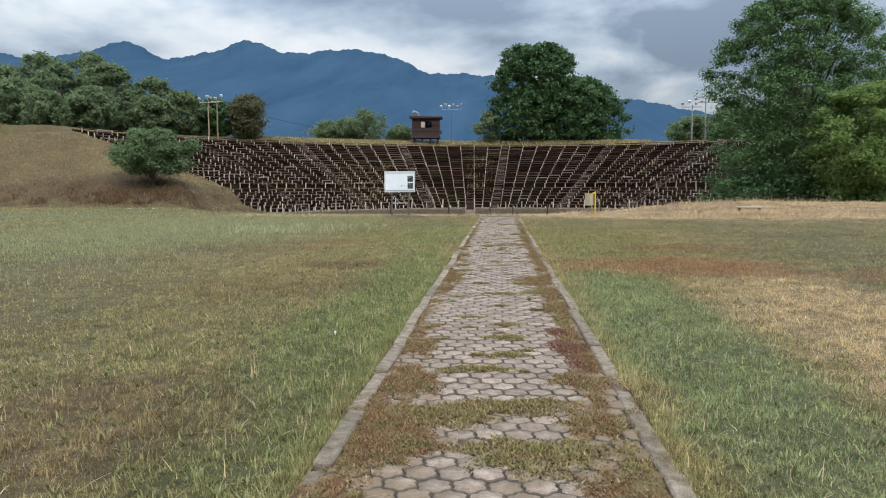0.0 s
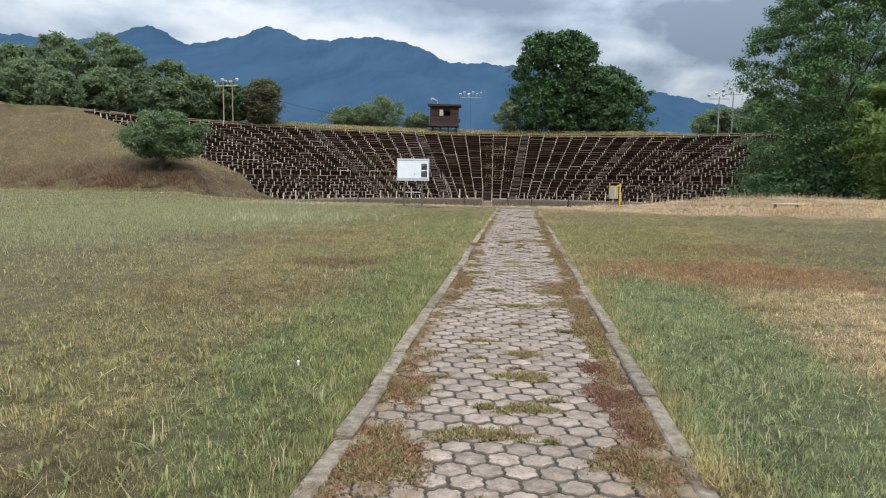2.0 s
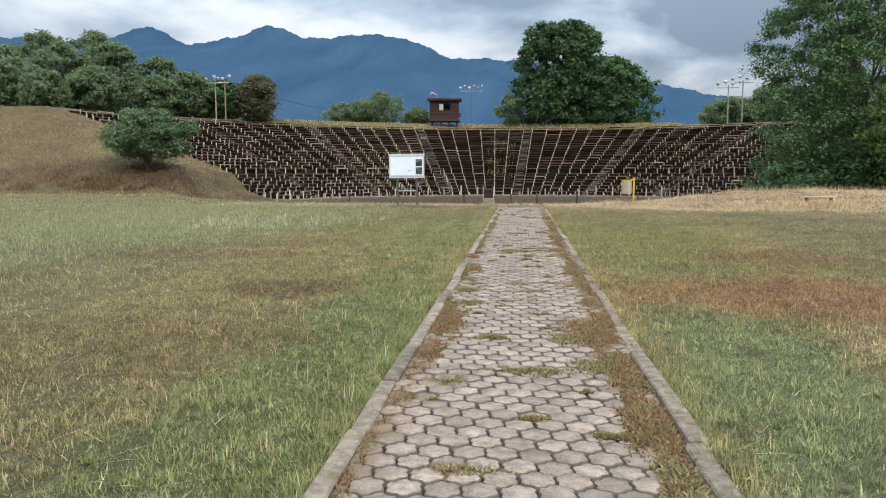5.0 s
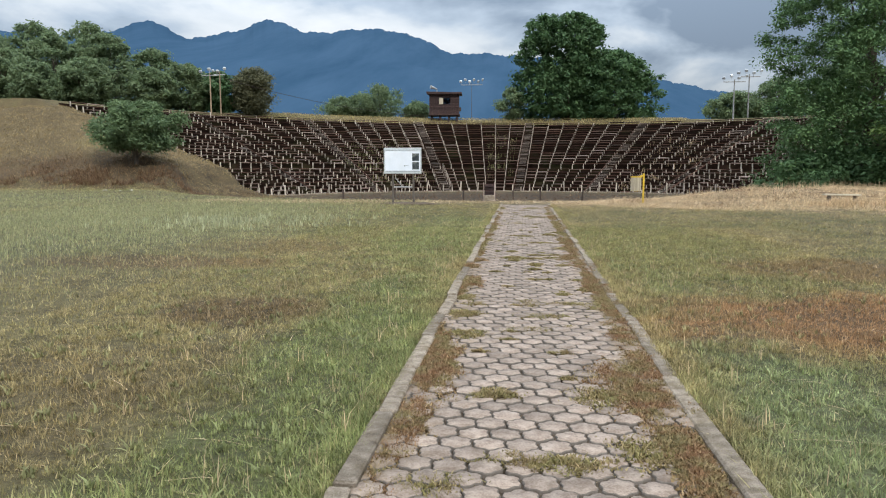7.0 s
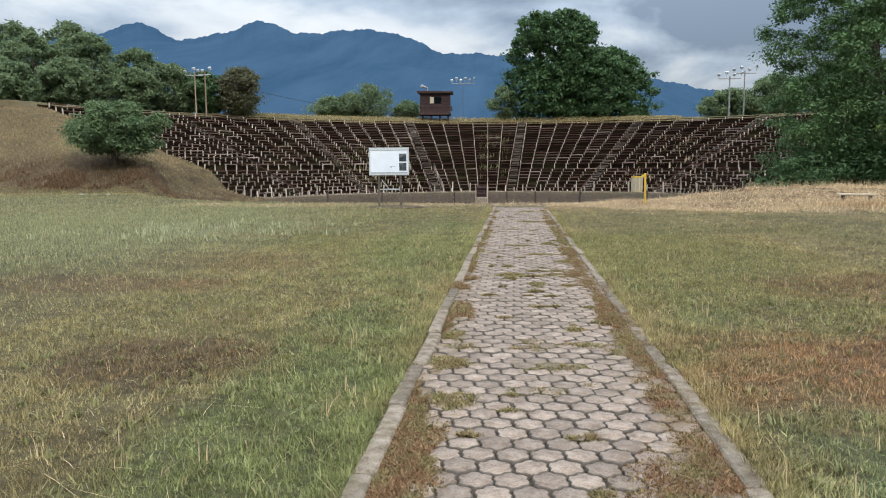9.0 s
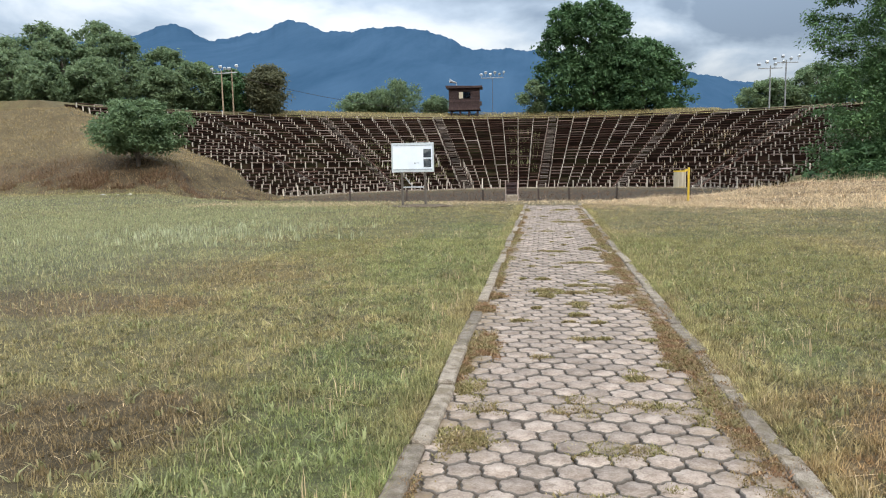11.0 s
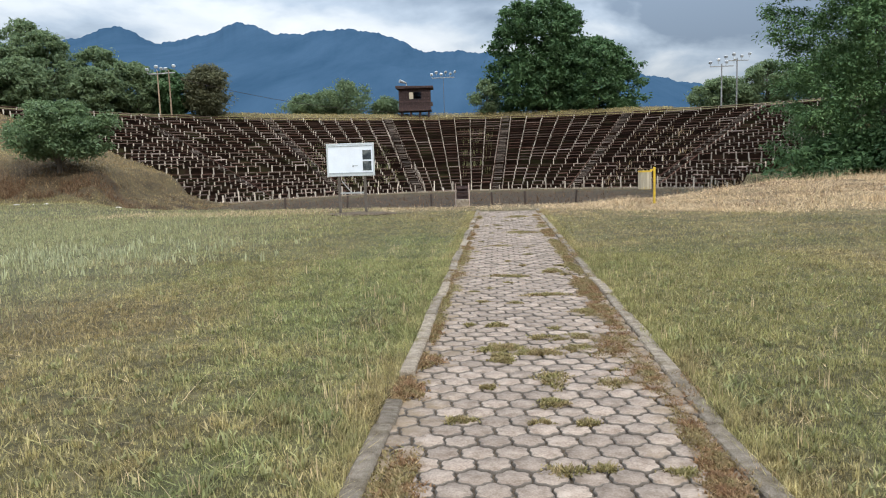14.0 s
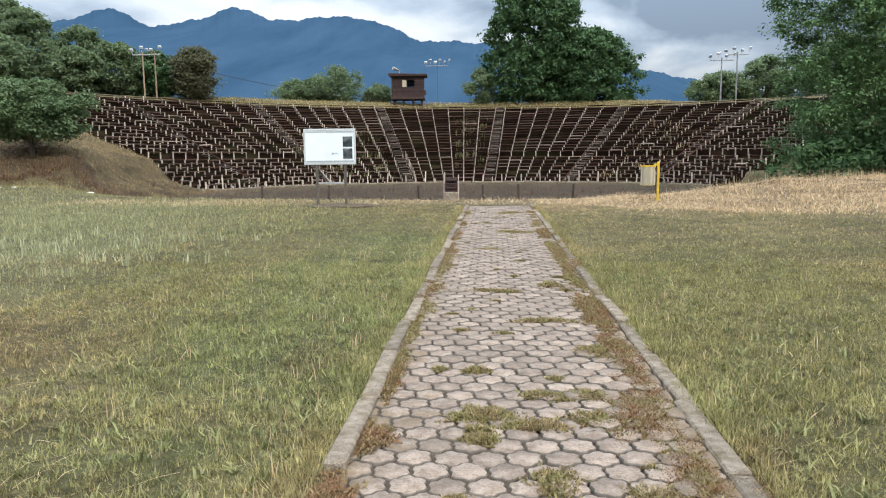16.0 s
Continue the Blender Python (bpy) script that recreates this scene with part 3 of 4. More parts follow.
def stairs():
    rs = np.random.RandomState(5)
    step_mesh = one_mesh("step", box(AISLE - 0.2, 0.30, 0.06, None, 0.012), M_STEP)
    side_mesh = one_mesh("stringer", box(0.05, 1.0, 0.12, None, 0.01), M_PLANK)
    rail_mesh = one_mesh("baluster", box(0.06, 0.06, 0.85, None, 0.008), M_POST)
    for w in range(0, 6):
        a = P0 + (w - 2.5) * DPHI
        st = thing("stairway", "steep straight stair of worn grey-brown boards between benches", "stairs", None, "theatre stairs")
        out_dir, side = Vector((math.sin(a), math.cos(a), 0)), Vector((math.cos(a), -math.sin(a), 0))
        for i in range(2 * ROWS_N + 1):
            s = i / (2 * ROWS_N)
            c = Vector((CX, CY, 0)) + out_dir * (R0 - 0.3 + (R1 - R0) * s)
            z = Z0 + RISE * s - 0.012 * c.x * s - 0.12
            if rs.rand() < (0.32 if w == 0 else 0.12):
                continue
            piece("step", step_mesh, st, pose(c.x, c.y, z + 0.1 + rs.normal() * 0.02, rs.normal() * 5, rs.normal() * 2, -math.degrees(a) + rs.normal() * 3) @ Matrix.Diagonal((rs.uniform(0.75, 1), rs.uniform(0.7, 1.15), 1, 1)))
        for sg in (-1, 1):
            if w == 0 and sg < 0:
                continue
            p = Vector((CX, CY, 0)) + out_dir * (R0 - 0.4) + side * sg * (AISLE / 2 - 0.07)
            q = Vector((CX, CY, 0)) + out_dir * (R1 + 0.1) + side * sg * (AISLE / 2 - 0.07)
            p.z, q.z = Z0 - 0.05, Z0 + RISE - 0.012 * q.x - 0.02
            d = q - p
            m = Matrix.Translation((p + q) / 2) @ pose(0, 0, 0, math.degrees(math.atan2(d.z, math.hypot(d.x, d.y))), 0, -math.degrees(a)) @ Matrix.Diagonal((1, d.length, 1, 1))
            piece("stringer", side_mesh, st, m, "dark side board")
        if w == 2:
            for i in range(9):
                t = 0.02 + i * 0.033
                c = Vector((CX, CY, 0)) + out_dir * (R0 + (R1 - R0) * t) + side * (AISLE / 2 + 0.1)
                piece("baluster", rail_mesh, st, pose(c.x, c.y, Z0 + RISE * t - 0.2))


def front_posts():
    rs = np.random.RandomState(3)
    me = one_mesh("front_post", box(0.10, 0.10, 1.0, None, 0.012), M_POST)
    k = 0
    for a in np.arange(A_LEFT + 0.02, A_RIGHT - 0.02, 0.042):
        r = R0 - 0.32
        x, y = CX + r * math.sin(a), CY + r * math.cos(a)
        big = k % 2 == 0
        ob = new("front_post", me)
        ob.matrix_basis = pose(x, y, float(land(x, y)) - 0.1, rs.normal() * 2, rs.normal() * 2, -math.degrees(a)) @ Matrix.Diagonal((1, 1, rs.uniform(1.05, 1.5) if big else rs.uniform(0.6, 0.95), 1))
        tagged(ob, "tall pale concrete post before the first row" if big else "short pale concrete post before the first row", "post", "posts of the first row")
        k += 1


def orchestra_edging():
    """A low ring of pale stones at the foot of the first row."""
    rs = np.random.RandomState(19)
    edging = thing("orchestra_edging", "low row of pale worn stones edging the orchestra", "edging", None, "", "structure")
    me = one_mesh("edging_stone", box(0.96, 0.3, 0.3, None, 0.03), M_KERB)
    for a in np.arange(A_LEFT + 0.03, A_RIGHT - 0.03, 1.0 / (R0 - 0.6)):
        x, y = CX + (R0 - 0.6) * math.sin(a), CY + (R0 - 0.6) * math.cos(a)
        piece("edging_stone", me, edging, pose(x, y, Z0 - 0.22 + rs.normal() * 0.015, rs.normal(), rs.normal(), -math.degrees(a)))


terraces()
front_posts()
orchestra_edging()


# ---- trees ----
tree("plane_tree", "tall full plane tree with dense dark green leaves", 22.6, 58.5, 16.9, 14.6, 0.0, L_PLANE, 0.115, 1, 820, 160, 0.42, 0.12, shape=1.7, clump=0.043, foot=0.46)
tree("young_tree", "bright green young tree at the foot of the plane tree", 24.4, 51.3, 7.9, 8.4, 0.0, L_BRIGHT, 0.125, 2, 260, 150, 0.2, 0.15, shape=1.5, clump=0.075)
tree("shrub", "low dark shrub under the plane tree", 18.2, 56.0, 3.2, 5.5, 0.0, L_DARK, 0.15, 27, 70, 110, 0.1)
tree("shrub", "low dark shrub under the plane tree", 20.5, 54.6, 2.6, 5.0, 0.0, L_DARK, 0.15, 41, 70, 90, 0.1)
tree("poplar", "big dark green round-headed tree behind the theatre", 6.2, 115.0, 15.0, 13.2, 0.0, L_DARK, 0.29, 3, 620, 68, 0.5, 0.05, shape=4.0, clump=0.058, foot=0.44)
tree("broad_tree", "wide dark green tree beside the big one", 13.0, 114.0, 9.8, 11.4, 0.0, L_DARK, 0.27, 4, 440, 66, 0.4, 0.06, shape=1.2, clump=0.06, foot=0.45)
tree("shrub", "small light green shrub on the bank", -1.6, 112.0, 4.4, 4.0, 0.0, L_WOOD, 0.18, 5, 50, 110, 0.1)
for x, y, h, w, seed in ((-20.5, 112, 4.8, 6.5, 6), (-26, 112, 3.0, 5.5, 7), (-15.5, 113, 2.4, 5, 8), (-23.5, 113, 3.6, 5, 28)):
    tree("shrub", "green rounded shrub behind the grassy rim", x, y, h, w, 0.0, L_WOOD, 0.18, seed, 70, 90, 0.1, group="shrubs on the rim")
tree("round_tree", "brownish green round tree beside two lamp poles", -34.0, 98.0, 5.6, 6.0, 0.0, L_BROWN, 0.2, 9, 130, 110, 0.2, 0.08, shape=1.4)
for x, y, h, w, leaf, seed in ((-38.5, 98, 5.4, 6, L_DARK, 10), (-42, 97, 6.2, 6.5, L_WOOD, 30), (-46, 96, 8.0, 8, L_WOOD, 11), (-50, 92, 9.2, 8, L_WOOD, 12), (-54, 95, 11.2, 9, L_WOOD, 13), (-59, 92, 10.8, 9, L_WOOD, 14), (-62, 88, 8.8, 10, L_WOOD, 15), (-44, 91, 5.0, 6, L_WOOD, 31),
                              (-66, 90, 9.4, 11, L_WOOD, 16), (-49, 86, 5.5, 7, L_WOOD, 17), (-72, 88, 9.2, 12, L_WOOD, 18), (-80, 86, 10, 13, L_WOOD, 19), (-57, 83, 6.0, 8, L_WOOD, 20), (-51, 80, 4.2, 6, L_WOOD, 21), (-65, 80, 7.0, 9, L_DARK, 29), (-54, 88, 8.5, 7, L_WOOD, 32)):
    tree("woodland_tree", "loose-crowned green tree of the small wood", x, y, h, w, 0.0, leaf, 0.23, seed, 190, 58, 0.22, 0.22, "small wood", 1.2, 0.085)
for x, y, h, w, seed in ((29, 112, 4.2, 8, 22), (34.5, 112, 6.2, 9, 23), (42, 108, 8, 12, 24)):
    tree("woodland_tree", "olive green tree behind the lamp mast", x, y, h, w, 0.0, L_WOOD, 0.24, seed, 130, 80, 0.25, 0.25, "trees past the mast", 1.3, 0.085)
tree("bush", "blue-green bush with a short dark stem on the slope", -28.3, 58.5, 4.5, 5.7, 0.24, L_BUSH, 0.13, 25, 190, 150, 0.15, 0.18, shape=1.7, clump=0.085, foot=0.25)


# ---- things by the path ----
def info_board():
    b = thing("info_board", "white information board on two grey posts", "sign", pose(-4.82, 36.2, 0.1, 0, 0, 2))
    for x in (-0.40, 0.42):
        part("post", box(0.075, 0.075, 2.2, Matrix.Translation((x, 0.06, -0.25)), 0.008), M_POSTGREY, b)
    part("panel", box(1.42, 0.03, 0.93, Matrix.Translation((0, 0, 1.16)), 0.004), M_WHITE, b, "faded white printed panel")
    for n, sx, sz, x, z in (("frame_bar", 1.50, 0.05, 0, 2.085), ("frame_bar", 1.50, 0.06, 0, 1.115), ("frame_bar", 0.05, 0.92, -0.725, 1.17), ("frame_bar", 0.05, 0.92, 0.725, 1.17)):
        part(n, box(sx, 0.05, sz, Matrix.Translation((x, 0, z)), 0.006), M_FRAME, b)
    part("header", box(1.38, 0.008, 0.03, Matrix.Translation((0, -0.022, 2.035))), M_PRINTBAR, b, "grey printed band")
    part("footer", box(1.38, 0.008, 0.05, Matrix.Translation((0, -0.022, 1.18))), M_PRINTBAR, b, "grey printed band")
    for z in (1.62, 1.28):
        part("picture", box(0.27, 0.008, 0.29, Matrix.Translation((0.52, -0.022, z))), M_PRINT, b, "small dark photograph")
    part("caption", box(0.13, 0.008, 0.018, Matrix.Translation((0.17, -0.022, 1.43))), M_PRINTBAR, b)
    part("caption", box(0.05, 0.008, 0.05, Matrix.Translation((0.08, -0.022, 1.40))), M_PRINTBAR, b)
    part("crossbar", box(0.82, 0.04, 0.05, Matrix.Translation((0, 0.05, 0.56)), 0.006), M_STEEL, b)
    part("brace", join(tube((-0.30, 0.06, 0.95), (-0.02, 0.06, 0.6), 0.018)), M_STEEL, b)
    pit = bmesh.new()
    bmesh.ops.create_icosphere(pit, subdivisions=4, radius=1.0)
    for v in pit.verts:
        v.co *= 1 + 0.22 * noise.noise(v.co * 2.5)
        v.co.z += 0.3 * noise.noise(v.co * 7)
    pit.transform(Matrix.Diagonal((1.15, 0.55, 0.09, 1)))
    ob = part("bare_patch", pit, M_JOINT)
    ob.matrix_basis = pose(-4.6, 36.3, float(land(-4.6, 36.3)))
    tagged(ob, "trodden bare soil under the board", "soil", kind="stuff")


def litter_bin():
    b = thing("litter_bin", "yellow steel post with a slatted grey litter bin", "bin", pose(4.52, 37.6, float(land(4.52, 37.6)) - 0.12, 0, 0, -3))
    part("post", box(0.07, 0.07, 1.5, Matrix.Translation((0.28, 0, -0.2)), 0.012), M_YELLOW, b)
    part("top_arm", box(0.10, 0.06, 0.06, Matrix.Translation((0.20, 0, 1.18)), 0.008), M_YELLOW, b)
    for z, r in ((0.62, 0.2), (1.17, 0.22)):
        ring = bmesh.new()
        bmesh.ops.create_cone(ring, cap_ends=False, segments=20, radius1=r, radius2=r, depth=0.05)
        bmesh.ops.solidify(ring, geom=ring.faces[:], thickness=0.02)
        ring.transform(Matrix.Translation((-0.02, 0, z)))
        part("ring", ring, M_YELLOW, b)
    for i in range(16):
        a = 2 * math.pi * i / 16
        part("slat", box(0.066, 0.014, 0.58, Matrix.Translation((-0.02 + 0.2 * math.cos(a), 0.2 * math.sin(a), 0.6)) @ pose(0, 0, 0, 0, 0, math.degrees(a) + 90), 0.004), M_SLAT, b)
    floor_bm = bmesh.new()
    bmesh.ops.create_cone(floor_bm, cap_ends=True, segments=20, radius1=0.19, radius2=0.19, depth=0.02, matrix=Matrix.Translation((-0.02, 0, 0.62)))
    part("bottom", floor_bm, M_DARKSTEEL, b)


def step_block():
    b = thing("wooden_steps", "short dark wooden steps with pale rails on a concrete block", "steps", pose(-1.5, 39.2, float(land(-1.5, 39.2)) - 0.03, 0, 0, 3))
    part("block", box(0.46, 0.4, 0.32, None, 0.02), M_KERB, b, "pale concrete block")
    for i in range(4):
        part("step", box(0.40, 0.14, 0.05, Matrix.Translation((0, 0.05 + 0.11 * i, 0.30 + 0.12 * i)), 0.006), M_HUT, b)
    part("back_board", box(0.40, 0.03, 0.5, Matrix.Translation((0, 0.46, 0.28)), 0.006), M_HUT, b)
    for sg in (-1, 1):
        part("rail", join(tube((sg * 0.24, -0.22, 0.02), (sg * 0.24, 0.45, 0.86), 0.018)), M_PLANK_PALE, b, "pale side rail")


def fence():
    rs = np.random.RandomState(2)
    me = one_mesh("fence_post", box(0.075, 0.075, 1.0, None, 0.01), M_DARKSTEEL)
    for x, y in ((-8.6, 41.6), (-6.1, 41.3), (-2.75, 41.0), (-0.45, 41.0), (0.78, 41.0), (2.6, 41.1), (5.6, 41.4)):
        ob = new("fence_post", me)
        ob.matrix_basis = pose(x, y, min(float(land(x, y)), -0.3) - 0.28, rs.normal() * 2, rs.normal() * 2, 0)
        tagged(ob, "thin dark post standing round the sunken orchestra", "post", "orchestra fence posts")


def hut():
    x, y = -11.0, 110.5
    z = float(land(x, y))
    h = thing("projection_hut", "dark red-brown board hut on stilts with a lean roof", "hut", pose(x, y, z - 0.5, 0, 0, 4))
    for sx in (-1.75, -0.6, 0.6, 1.75):
        for sy in (-1.2, 1.2):
            part("stilt", box(0.22, 0.22, 1.0, Matrix.Translation((sx, sy, 0)), 0.02), M_HUT, h)
    part("floor_frame", box(4.3, 3.2, 0.2, Matrix.Translation((0, 0, 0.85)), 0.02), M_HUT, h)
    n = 15
    for i in range(n):
        zz = 1.05 + i * 0.185
        for sg in (-1, 1):
            if sg == -1 and 7 <= i <= 11:
                part("board", box(1.35, 0.05, 0.175, Matrix.Translation((-1.38, sg * 1.5, zz)), 0.008), M_HUT, h)
                part("board", box(1.2, 0.05, 0.175, Matrix.Translation((1.45, sg * 1.5, zz)), 0.008), M_HUT, h)
            else:
                part("board", box(4.1, 0.05, 0.175, Matrix.Translation((0, sg * 1.5, zz)), 0.008), M_HUT, h)
            part("board", box(0.05, 2.9, 0.175, Matrix.Translation((sg * 2.02, 0, zz)), 0.008), M_HUT, h)
    part("shutter", box(0.55, 0.04, 0.85, Matrix.Translation((-0.42, -1.54, 2.38)), 0.01), M_SLAT, h, "pale closed shutter")
    part("roof", box(4.9, 3.9, 0.16, Matrix.Translation((0.0, 0, 3.85)) @ pose(0, 0, 0, 0, 1.5, 0), 0.02), M_HUT, h)
    part("fascia", box(4.8, 0.06, 0.28, Matrix.Translation((0, -1.9, 3.7)), 0.01), M_HUT, h)
    horn = thing("loudspeaker", "pale horn loudspeaker lying on the hut roof", "loudspeaker", pose(x - 1.0, y - 0.6, z + 3.6, 0, 0, 10))
    part("horn", join(tube((0, 0, 0.42), (-0.9, -0.4, 0.68), 0.08, 0.24, 14)), M_STEEL, horn)
    part("foot", box(0.12, 0.12, 0.5, Matrix.Translation((0, 0, -0.14)), 0.01), M_STEEL, horn)
    box_ob = thing("lamp_box", "small dark box hung at the hut's corner", "box", pose(x + 2.25, y - 1.2, z + 0.9, 0, 0, 0))
    part("case", box(0.35, 0.4, 0.55, None, 0.03), M_DARKSTEEL, box_ob)
    part("bracket", box(0.3, 0.08, 0.08, Matrix.Translation((-0.2, 0.2, 0.2)), 0.01), M_DARKSTEEL, box_ob)


def floodlight(parent, x, y, z, yaw, tilt):
    f = part("floodlight", box(0.38, 0.2, 0.32, Matrix.Translation((x, y, z)) @ pose(0, 0, 0, tilt, 0, yaw), 0.05), M_LAMP, parent, "grey floodlight housing")
    part("yoke", tube((x, y, z - 0.05), (x, y, z - 0.3), 0.025, None, 6), M_STEEL, f)


def lamp_pole(x, y, height, label, material, lamps, arm=1.0, r=0.095, group="lamp poles"):
    p = thing("lamp_pole", label, "lamp pole", pose(x, y, float(land(x, y)) - 0.1, 0, 0, 0), group)
    part("pole", tube((0, 0, -0.3), (0, 0, height), r, r * 0.65, 10), material, p)
    part("crossarm", box(2 * arm, 0.1, 0.1, Matrix.Translation((0, 0, height - 0.35)), 0.01), M_STEEL, p)
    for k in range(lamps):
        floodlight(p, -arm + 2 * arm * k / max(1, lamps - 1), -0.15, height + 0.0 + 0.25 * (k % 2), 20 * (k - 1), 25)


info_board()
litter_bin()
step_block()
fence()
hut()
lamp_pole(-36.4, 90.5, 5.6, "pale timber lamp pole with floodlights", M_POLE, 3)
lamp_pole(-36.1, 92.6, 5.5, "pale timber lamp pole with floodlights", M_POLE, 2, 0.7)
lamp_pole(25.4, 100.5, 5.0, "slim grey lamp mast with floodlights", M_STEEL, 4, 1.3, 0.1)
lamp_pole(27.4, 101.5, 5.4, "slim grey lamp mast with floodlights", M_STEEL, 4, 1.3, 0.1)
lamp_pole(-7.3, 112.0, 5.2, "slim pole with a row of floodlights beside the hut", M_POSTGREY, 6, 1.5, 0.035)


def cable():
    p, q = Vector((-36.1, 92.6, 12.2)), Vector((-13.0, 111.0, 8.6))
    pts = [p.lerp(q, t) - Vector((0, 0, 2.4 * 4 * t * (1 - t) * 0.35)) for t in np.linspace(0, 1, 17)]
    bm = join(*[tube(a, b, 0.025, None, 5) for a, b in zip(pts, pts[1:])])
    tagged(part("power_cable", bm, M_DARKSTEEL), "thin dark cable strung from the lamp pole", "cable")


cable()


def loose_stones():
    rs = np.random.RandomState(9)
    for i in range(16):
        x, y = rs.uniform(-27, -12), rs.uniform(51.2, 52.6)
        bm = bmesh.new()
        bmesh.ops.create_icosphere(bm, subdivisions=2, radius=0.5)
        for v in bm.verts:
            v.co *= 1 + 0.25 * noise.noise(v.co * 2.2 + Vector((i * 3.1, 0, 0)))
        s = rs.uniform(0.08, 0.26)
        bm.transform(Matrix.Diagonal((s * 2.0, s, s * 0.55, 1)))
        ob = part("stone", bm, M_STONE)
        ob.matrix_basis = pose(x, y, float(land(x, y)) + s * 0.15, 0, 0, rs.uniform(0, 360))
        tagged(ob, "pale rough stone lying at the foot of the slope", "stone", "pale stones")


def low_bench():
    b = thing("low_bench", "low bench of one bleached plank on two stumps", "bench", pose(11.6, 35.6, float(land(11.6, 35.6)), 0, 1, 4))
    part("plank", box(1.3, 0.26, 0.06, Matrix.Translation((0, 0, 0.33)), 0.012), M_SLAT, b)
    for x in (-0.45, 0.48):
        part("stump", tube((x, 0, -0.1), (x, 0, 0.335), 0.075, 0.065, 10), M_BARK, b, "dark round stump")


loose_stones()
low_bench()


# ---- grass, weeds and straw ----
def blades(name, label, x, y, height, width, material, rs, lean=0.5, z=None, segs=1, category="grass"):
    """One mesh of bent blades."""
    n = len(x)
    z = land(x, y) if z is None else z
    a = rs.uniform(0, 2 * np.pi, n)
    d = np.stack([np.cos(a), np.sin(a), 0 * a], 1)
    side = np.stack([-np.sin(a), np.cos(a), 0 * a], 1) * (width / 2)[:, None]
    p = np.stack([x, y, z - 0.005], 1)
    ln = (np.abs(rs.normal(0, lean, n)) * height)[:, None]
    top = p + d * ln + np.array((0, 0, 1)) * height[:, None]
    if segs == 1:
        v = np.stack([p - side, p + side, top], 1).reshape(-1, 3)
        f = np.arange(3 * n).reshape(-1, 3)
    else:
        mid = p + d * ln * 0.32 + np.array((0, 0, 0.62)) * height[:, None]
        v = np.stack([p - side, p + side, mid + side * 0.8, mid - side * 0.8, top], 1).reshape(-1, 3)
        k = np.arange(n)[:, None] * 5
        f = np.concatenate([k + np.array((0, 1, 2)), k + np.array((0, 2, 3)), k + np.array((3, 2, 4))])
    ob = new(name, np_mesh(name, v, f, material))
    return tagged(ob, label, category, kind="stuff")


def scatter(n, x0, x1, y0, y1, rs):
    return rs.uniform(x0, x1, n), rs.uniform(y0, y1, n)


